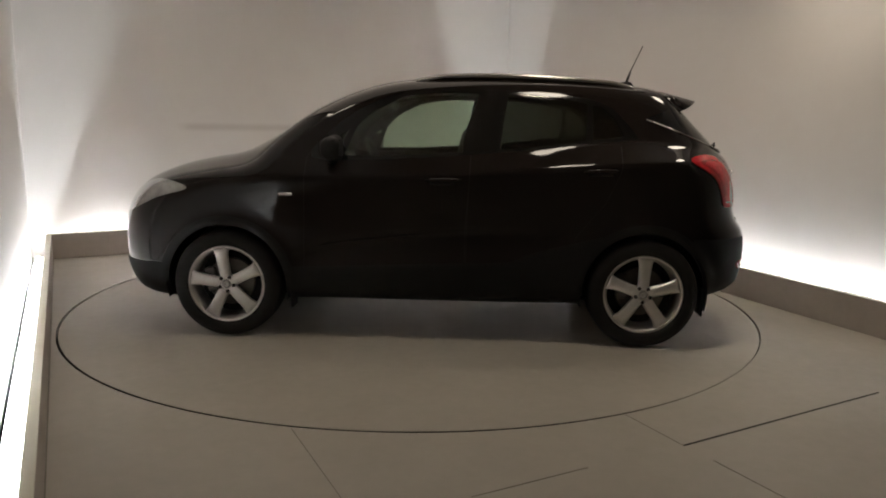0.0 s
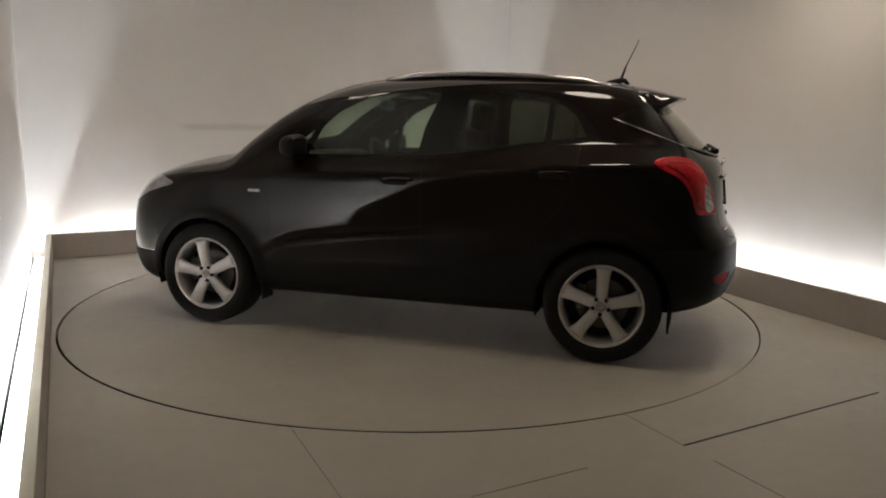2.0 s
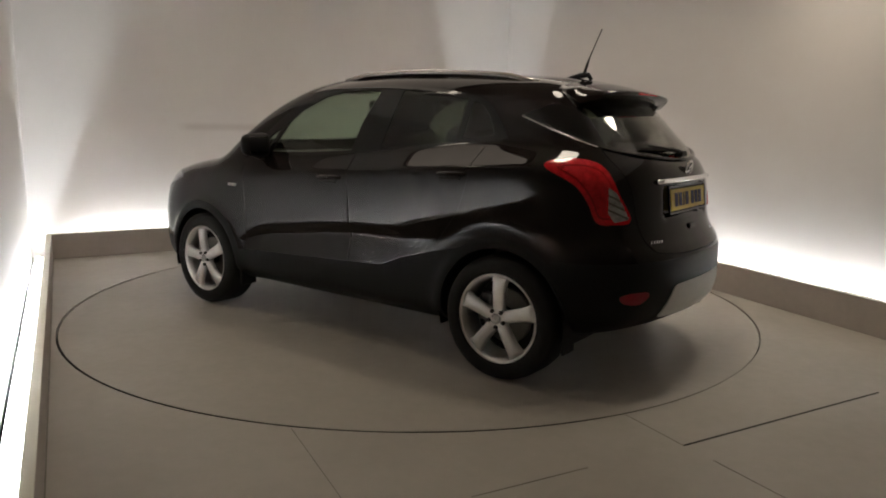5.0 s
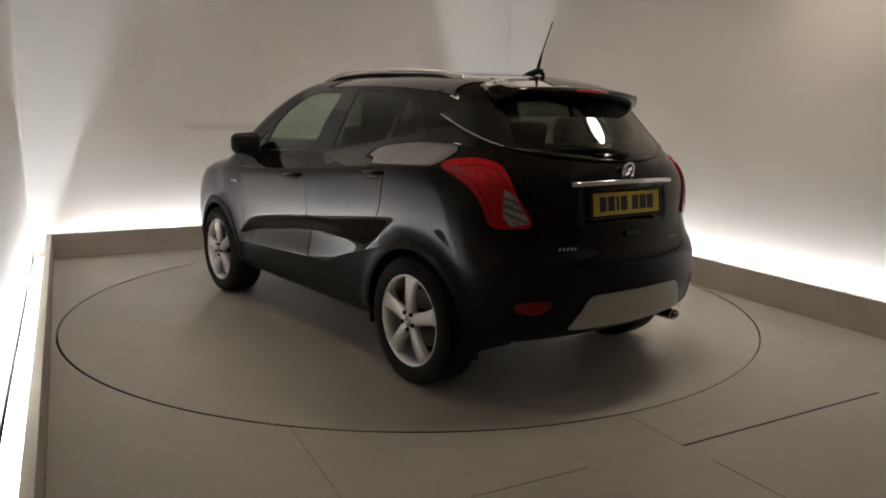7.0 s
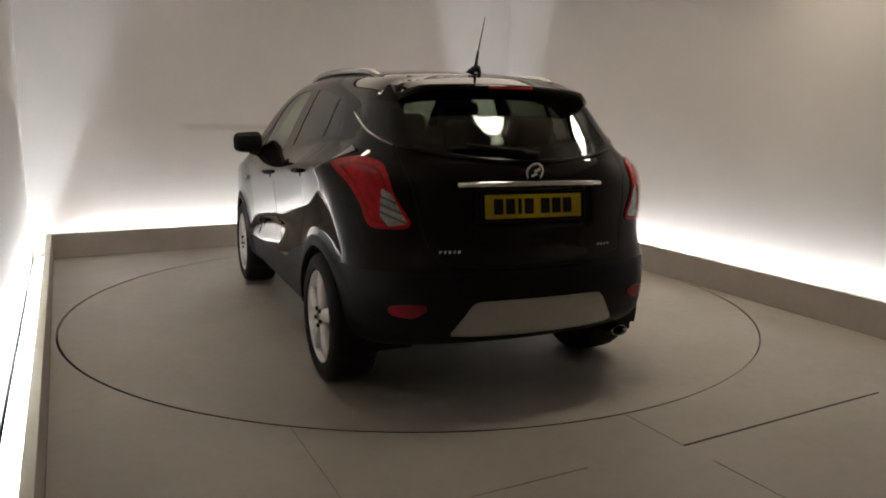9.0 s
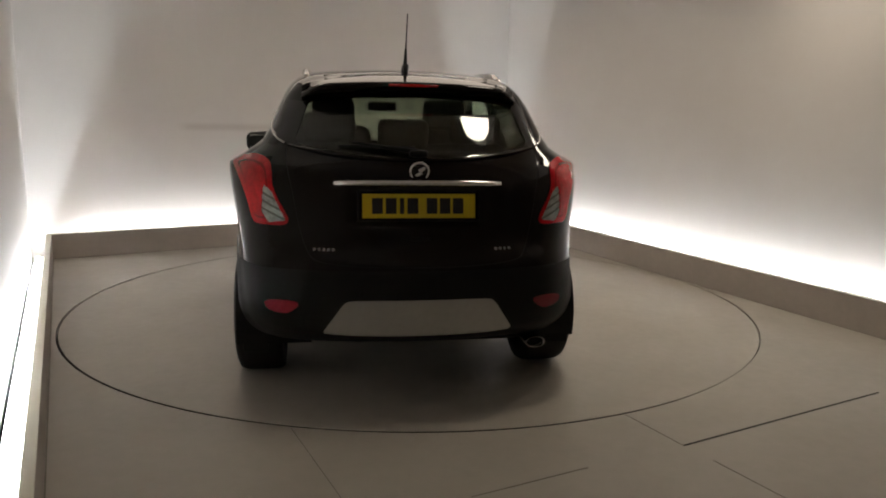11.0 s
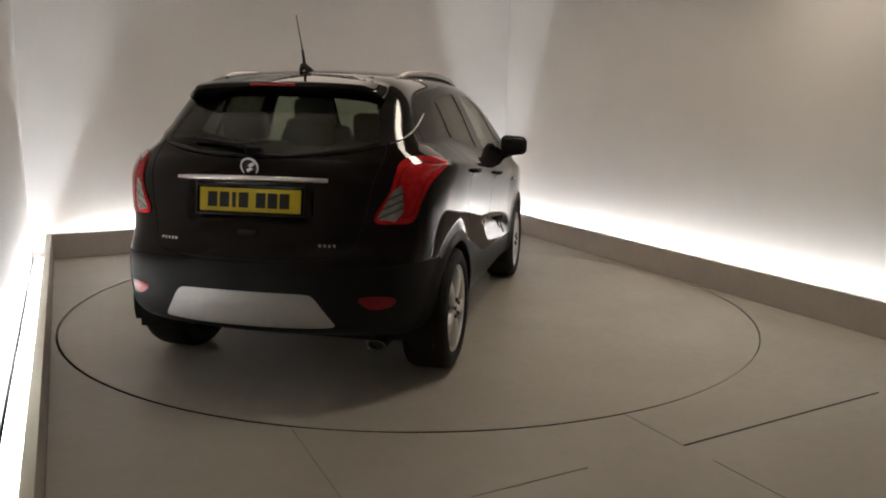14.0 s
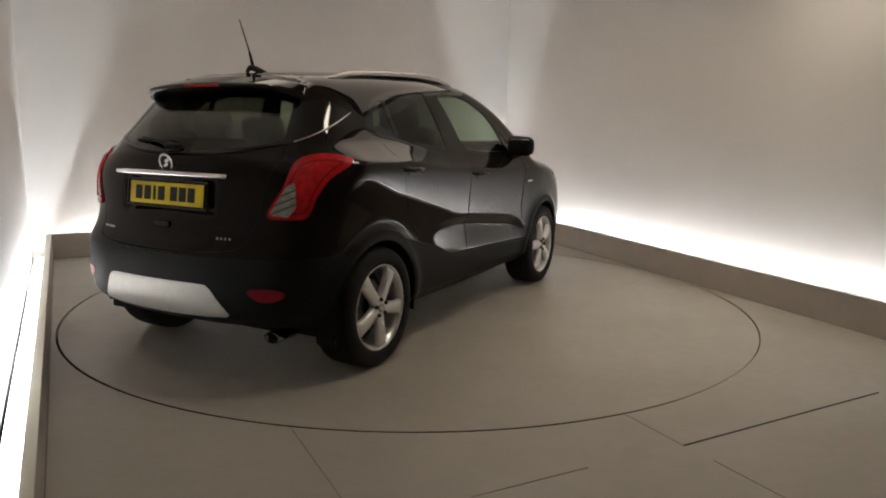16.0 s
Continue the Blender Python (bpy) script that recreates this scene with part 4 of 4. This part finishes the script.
def build_fittings(car):
    for sgn in (1, -1):
        build_mirror(car, sgn)
        # door handles in shallow cups
        for x, z in ((-0.06, 0.985), (-0.99, 1.055)):
            y = surf_y(x, z)
            handle = part("door_handle", sweep([(x + 0.10, sgn * (y - 0.004), z - 0.004), (x + 0.07, sgn * (y + 0.022), z), (x, sgn * (y + 0.030), z + 0.003), (x - 0.07, sgn * (y + 0.024), z + 0.004), (x - 0.10, sgn * (y - 0.004), z + 0.004)], [0.010, 0.012, 0.013, 0.013, 0.011], 10), M_PAINT, car, smooth=True)
            part("handle_cup", box(x + 0.01, sgn * (y - 0.006), z - 0.006, 0.15, 0.016, 0.05, 0.007), M_GLOSS, handle)
        # side indicator, roof rails, mud flaps
        y = surf_y(0.895, 0.885)
        bm = box(0.895, sgn * (y + 0.002), 0.882, 0.085, 0.014, 0.020, 0.006, 3)
        part("side_indicator", bm, M_CLEAR, car, "clear side indicator")
        rail = []
        for k in range(17):
            x = 0.14 - 1.41 * k / 16
            lift = 0.024 * min(1, min(k, 16 - k) / 2.0) - 0.006
            rail.append((x, sgn * (0.545 - 0.03 * abs(k - 8) / 8 * (1 if k > 8 else 0.3)), surf_z(x, 0.54) + lift))
        part("roof_rail", sweep(rail, 0.018, 10, 1.0), M_RAIL, car, "black roof rail with bright highlights", smooth=True)
        # a thin metal strip stands in for the reflection on the panel's edge
        edge = []
        for k in range(9):
            x, z = -1.275 - 0.40 * k / 8, 1.362 - 0.150 * k / 8
            edge.append((x, sgn * (surf_y(x, z) + 0.002), z))
        part("edge_glint_strip", sweep(edge, 0.0055, 8), M_RAIL, car, "metal strip standing in for the glint along the rear corner panel", smooth=True)
        part("mud_flap", box(-1.645, sgn * 0.775, 0.265, 0.012, 0.12, 0.17, 0.004), M_PLASTIC, car)
        part("mud_flap", box(0.875, sgn * 0.80, 0.245, 0.012, 0.13, 0.15, 0.004), M_PLASTIC, car)
    # antenna on the rear of the roof
    ant = new("antenna")
    ant.parent = car
    ant["label"] = "black whip antenna on the roof"
    z = surf_z(-1.25, 0)
    part("foot", sweep([(-1.14, 0, z - 0.006), (-1.20, 0, z + 0.008), (-1.26, 0, z + 0.020), (-1.30, 0, z + 0.022), (-1.325, 0, z - 0.004)], [0.010, 0.015, 0.018, 0.016, 0.010], 10), M_PLASTIC, ant, smooth=True)
    part("mast_base", sweep([(-1.272, 0, z + 0.02), (-1.300, 0, z + 0.11)], [0.0105, 0.0065], 8), M_RUBBER, ant)
    part("mast", sweep([(-1.300, 0, z + 0.11), (-1.374, 0, z + 0.278)], [0.0038, 0.0028], 6), M_RUBBER, ant)
    # tailgate fittings
    bar = []
    for k in range(13):
        y = -0.385 + 0.77 * k / 12
        bar.append((surf_x(y, 1.045) - 0.012, y, 1.046 - 0.006 * (y / 0.385) ** 2))
    part("chrome_bar", sweep(bar, 0.0135, 8), M_CHROME, car, "slim chrome bar above the number plate", smooth=True)
    xb = surf_x(0, 1.098)
    badge = new("badge")
    badge.parent = car
    badge["label"] = "round chrome badge on the tailgate"
    tilt = Matrix.Translation((xb - 0.008, 0, 1.096)) @ Matrix.Rotation(math.radians(-14), 4, "Y") @ Matrix.Rotation(math.radians(90), 4, "Z")
    bm = lathe([(0.036, 0.0), (0.036, 0.008), (0.042, 0.012), (0.048, 0.008), (0.048, 0.0)], 40)
    bmesh.ops.transform(bm, matrix=tilt, verts=bm.verts)
    part("ring", bm, M_CHROME, badge, smooth=True)
    bm = lathe([(0.001, 0.0), (0.001, 0.004), (0.036, 0.004), (0.036, 0.0)], 32)
    bmesh.ops.transform(bm, matrix=tilt, verts=bm.verts)
    part("backing", bm, M_GLOSS, badge)
    for a, b in ((-0.018, 0.012), (0.004, -0.012)):
        part("emblem_bar", box(0, 0, 0, 0.034, 0.006, 0.018, 0.004, 2, tilt @ Matrix.Translation((a * 0.6, 0.006, b)) @ Matrix.Rotation(0.5, 4, "Y")), M_CHROME, badge)
    # painted lip along the foot of the rear window
    lip = []
    for k in range(33):
        y = -0.60 + 1.20 * k / 32
        z = 1.146 + 0.052 * (abs(y) / 0.56) ** 2.2
        lip.append((surf_x(y, z) - 0.004, y, z))
    part("window_lip", sweep(lip, [0.004 + 0.008 * min(1.0, k / 4, (32 - k) / 4) for k in range(33)], 10, 0.8), M_PAINT, car, "glossy lip below the rear window", smooth=True)
    # number plate with plain bars
    xp = surf_x(0, 0.94)
    plate = new("number_plate")
    plate.parent = car
    plate["label"] = "yellow rear number plate with dark bars"
    tilt = Matrix.Translation((xp - 0.012, 0, 0.940)) @ Matrix.Rotation(math.radians(7), 4, "Y")
    part("board", box(0, 0, 0, 0.006, 0.52, 0.111, 0.002, 2, tilt), M_PLATE, plate)
    for cy, cz, sy, sz in ((0, 0.068, 0.57, 0.012), (0, -0.068, 0.57, 0.012), (0.279, 0, 0.012, 0.124), (-0.279, 0, 0.012, 0.124)):
        part("surround", box(0.004, cy, cz, 0.012, sy, sz, 0.003, 2, tilt), M_GLOSS, plate, "gloss black plate surround")
    for y, w in ((0.196, 0.050), (0.128, 0.050), (0.074, 0.020), (0.020, 0.050), (-0.076, 0.050), (-0.142, 0.050), (-0.208, 0.050)):
        part("bar", box(-0.0045, y * 0.92 + 0.012, 0, 0.002, w, 0.072, 0.0008, 1, tilt), M_INK, plate)
    part("plate_screw_cover", box(-0.005, -0.235, -0.03, 0.004, 0.012, 0.012, 0.001, 1, tilt), M_PLATE, plate)
    # release handle, model script as bars, wiper, exhaust
    part("tailgate_handle", box(surf_x(0, 0.79) - 0.002, 0, 0.79, 0.022, 0.10, 0.030, 0.008, 3), M_GLOSS, car)
    for k, w in enumerate((0.018, 0.014, 0.016, 0.016, 0.018)):
        y = 0.475 - k * 0.021
        part("script_bar", box(surf_x(y, 0.742) - 0.002, y, 0.742, 0.004, w * 0.8, 0.014, 0.001, 1), M_CHROME, car)
    for k, w in enumerate((0.016, 0.016, 0.012, 0.016)):
        y = -0.36 - k * 0.022
        part("script_bar", box(surf_x(y, 0.742) - 0.002, y, 0.742, 0.004, w * 0.8, 0.013, 0.001, 1), M_SILVER, car)
    wiper = new("rear_wiper")
    wiper.parent = car
    wiper["label"] = "black rear wiper at the foot of the window"
    zb = 1.175
    part("pivot", box(surf_x(0.0, zb) - 0.022, 0.0, zb, 0.05, 0.085, 0.034, 0.012, 3), M_PLASTIC, wiper)
    arm = [(surf_x(y, 1.185 + 0.035 * (y / 0.3)) - 0.030, y, 1.185 + 0.035 * (y / 0.3)) for y in (0.0, 0.1, 0.2, 0.30)]
    part("arm", sweep(arm, [0.013, 0.010, 0.008, 0.006], 8), M_PLASTIC, wiper)
    blade = [(surf_x(y, 1.20 + 0.02 * abs(y - 0.16)) - 0.012, y, 1.20 + 0.02 * abs(y - 0.16)) for y in (0.01, 0.1, 0.2, 0.3, 0.36)]
    part("blade", sweep(blade, 0.007, 6), M_RUBBER, wiper)
    bm = lathe([(0.030, 0.0), (0.030, 0.14), (0.034, 0.14), (0.036, 0.13), (0.036, 0.0)], 32)
    bmesh.ops.transform(bm, matrix=Matrix.Translation((-1.72, -0.60, 0.250)) @ Matrix.Rotation(math.radians(90), 4, "Z") @ Matrix.Diagonal((1.45, 1, 0.85, 1)), verts=bm.verts)
    part("exhaust_tip", bm, M_MIRROR, car, "oval chrome exhaust tip", smooth=True)
    bm = lathe([(0.001, 0.02), (0.029, 0.02), (0.029, 0.0), (0.001, 0.0)], 24)
    bmesh.ops.transform(bm, matrix=Matrix.Translation((-1.78, -0.60, 0.250)) @ Matrix.Rotation(math.radians(90), 4, "Z") @ Matrix.Diagonal((1.45, 1, 0.85, 1)), verts=bm.verts)
    part("exhaust_bore", bm, M_INK, car)
    part("silencer", box(-1.56, -0.22, 0.275, 0.28, 0.72, 0.13, 0.05, 3), M_PLASTIC, car)
    part("rear_axle", sweep([(XR, -0.7, 0.30), (XR, 0, 0.27), (XR, 0.7, 0.30)], 0.045, 10), M_PLASTIC, car)
    part("underbody", box(0.0, 0, 0.235, 2.6, 1.1, 0.09, 0.03), M_PLASTIC, car)


# ---------------------------------------------------------------- cabin
def cushion(sx, sy, sz, r, m):
    return box(0, 0, 0, sx, sy, sz, r, 4, m)


def build_seat(car, x, y):
    seat = new("front_seat")
    seat.parent = car
    seat["label"] = "dark cloth front seat with a headrest"
    part("cushion", cushion(0.50, 0.50, 0.16, 0.05, pose(x + 0.22, y, 0.62, 0, -6)), M_FABRIC, seat, smooth=True)
    part("backrest", cushion(0.15, 0.50, 0.66, 0.06, pose(x - 0.11, y, 0.97, 0, -14)), M_FABRIC, seat, smooth=True)
    part("headrest", cushion(0.12, 0.28, 0.20, 0.045, pose(x - 0.22, y, 1.375, 0, -10)), M_FABRIC, seat, smooth=True)
    for d in (0.06, -0.06):
        part("headrest_post", sweep([(x - 0.165, y + d, 1.20), (x - 0.19, y + d, 1.29)], 0.007, 6), M_CHROME, seat)


def build_cabin(car):
    for y in (0.37, -0.37):
        build_seat(car, -0.05, y)
    bench = new("rear_bench")
    bench.parent = car
    bench["label"] = "dark cloth rear bench with three headrests"
    part("cushion", cushion(0.50, 1.20, 0.16, 0.05, pose(-0.72, 0, 0.66, 0, -6)), M_FABRIC, bench, smooth=True)
    part("backrest", cushion(0.15, 1.20, 0.56, 0.06, pose(-1.08, 0, 0.93, 0, -20)), M_FABRIC, bench, smooth=True)
    for y, h in ((0.40, 0.0), (-0.40, 0.0), (0.0, -0.03)):
        part("headrest", cushion(0.10, 0.28, 0.16, 0.04, pose(-1.20, y, 1.285 + h, 0, -12)), M_FABRIC, bench, smooth=True)
    part("dashboard", box(0.92, 0, 0.99, 0.42, 1.30, 0.22, 0.07, 3), M_CABIN, car)
    part("cabin_floor", box(-0.15, 0, 0.40, 2.5, 1.36, 0.06, 0.02), M_CABIN, car)
    part("boot_floor", box(-1.50, 0, 0.66, 0.70, 1.04, 0.05, 0.02), M_CABIN, car)
    part("parcel_shelf", box(-1.40, 0, 1.085, 0.46, 1.06, 0.025, 0.01), M_CABIN, car)
    bm = lathe([(0.175, -0.012), (0.187, -0.004), (0.190, 0.0), (0.187, 0.010), (0.175, 0.014), (0.166, 0.006), (0.166, -0.006)], 40)
    bmesh.ops.transform(bm, matrix=Matrix.Translation((0.52, -0.37, 1.03)) @ Matrix.Rotation(math.radians(24), 4, "Y") @ Matrix.Rotation(math.radians(90), 4, "Z"), verts=bm.verts)
    wheel = part("steering_wheel", bm, M_CABIN, car, smooth=True)
    part("boss", box(0.54, -0.37, 1.025, 0.08, 0.14, 0.10, 0.03), M_CABIN, wheel)
    part("spoke", box(0.53, -0.37, 1.02, 0.03, 0.34, 0.035, 0.01), M_CABIN, wheel)
    part("interior_mirror", box(0.34, 0, 1.44, 0.04, 0.22, 0.07, 0.02, 3), M_CABIN, car)
    for y in (0.38, -0.38):
        part("sun_visor", box(0.28, y, 1.515, 0.14, 0.34, 0.014, 0.005, 2, None), M_FABRIC, car)
    part("headlining", box(-0.62, 0, 1.545, 1.5, 0.86, 0.012, 0.005), M_FABRIC, car)


car = new("car")
tagged(car, "glossy black compact crossover car standing on the turntable", "car")
build_body(car)
build_wheels(car)
build_spoiler(car)
build_fittings(car)
build_cabin(car)


# ---------------------------------------------------------------- what turns
RIDE = 0.02                                # the body sits this much above its own zero
PIVOT = Vector((0.1966, -0.2519, -RIDE))     # the turntable's axis in the car's own space


def turn(t):
    u = (t - 8) / 8
    return math.degrees(2.076252 - 1.014205 * u - 0.018126 * u ** 2 + 0.020224 * u ** 3 - 0.002418 * u ** 4 - 0.008284 * u ** 5)


def motions():
    times = [k * 1.0 for k in range(17)]
    walk(turntable, [(t, pose(0, 0, 0, 0, 0, turn(t))) for t in times])
    walk(car, [(t, pose(0, 0, 0, 0, 0, turn(t)) @ Matrix.Translation(-PIVOT)) for t in times])


motions()
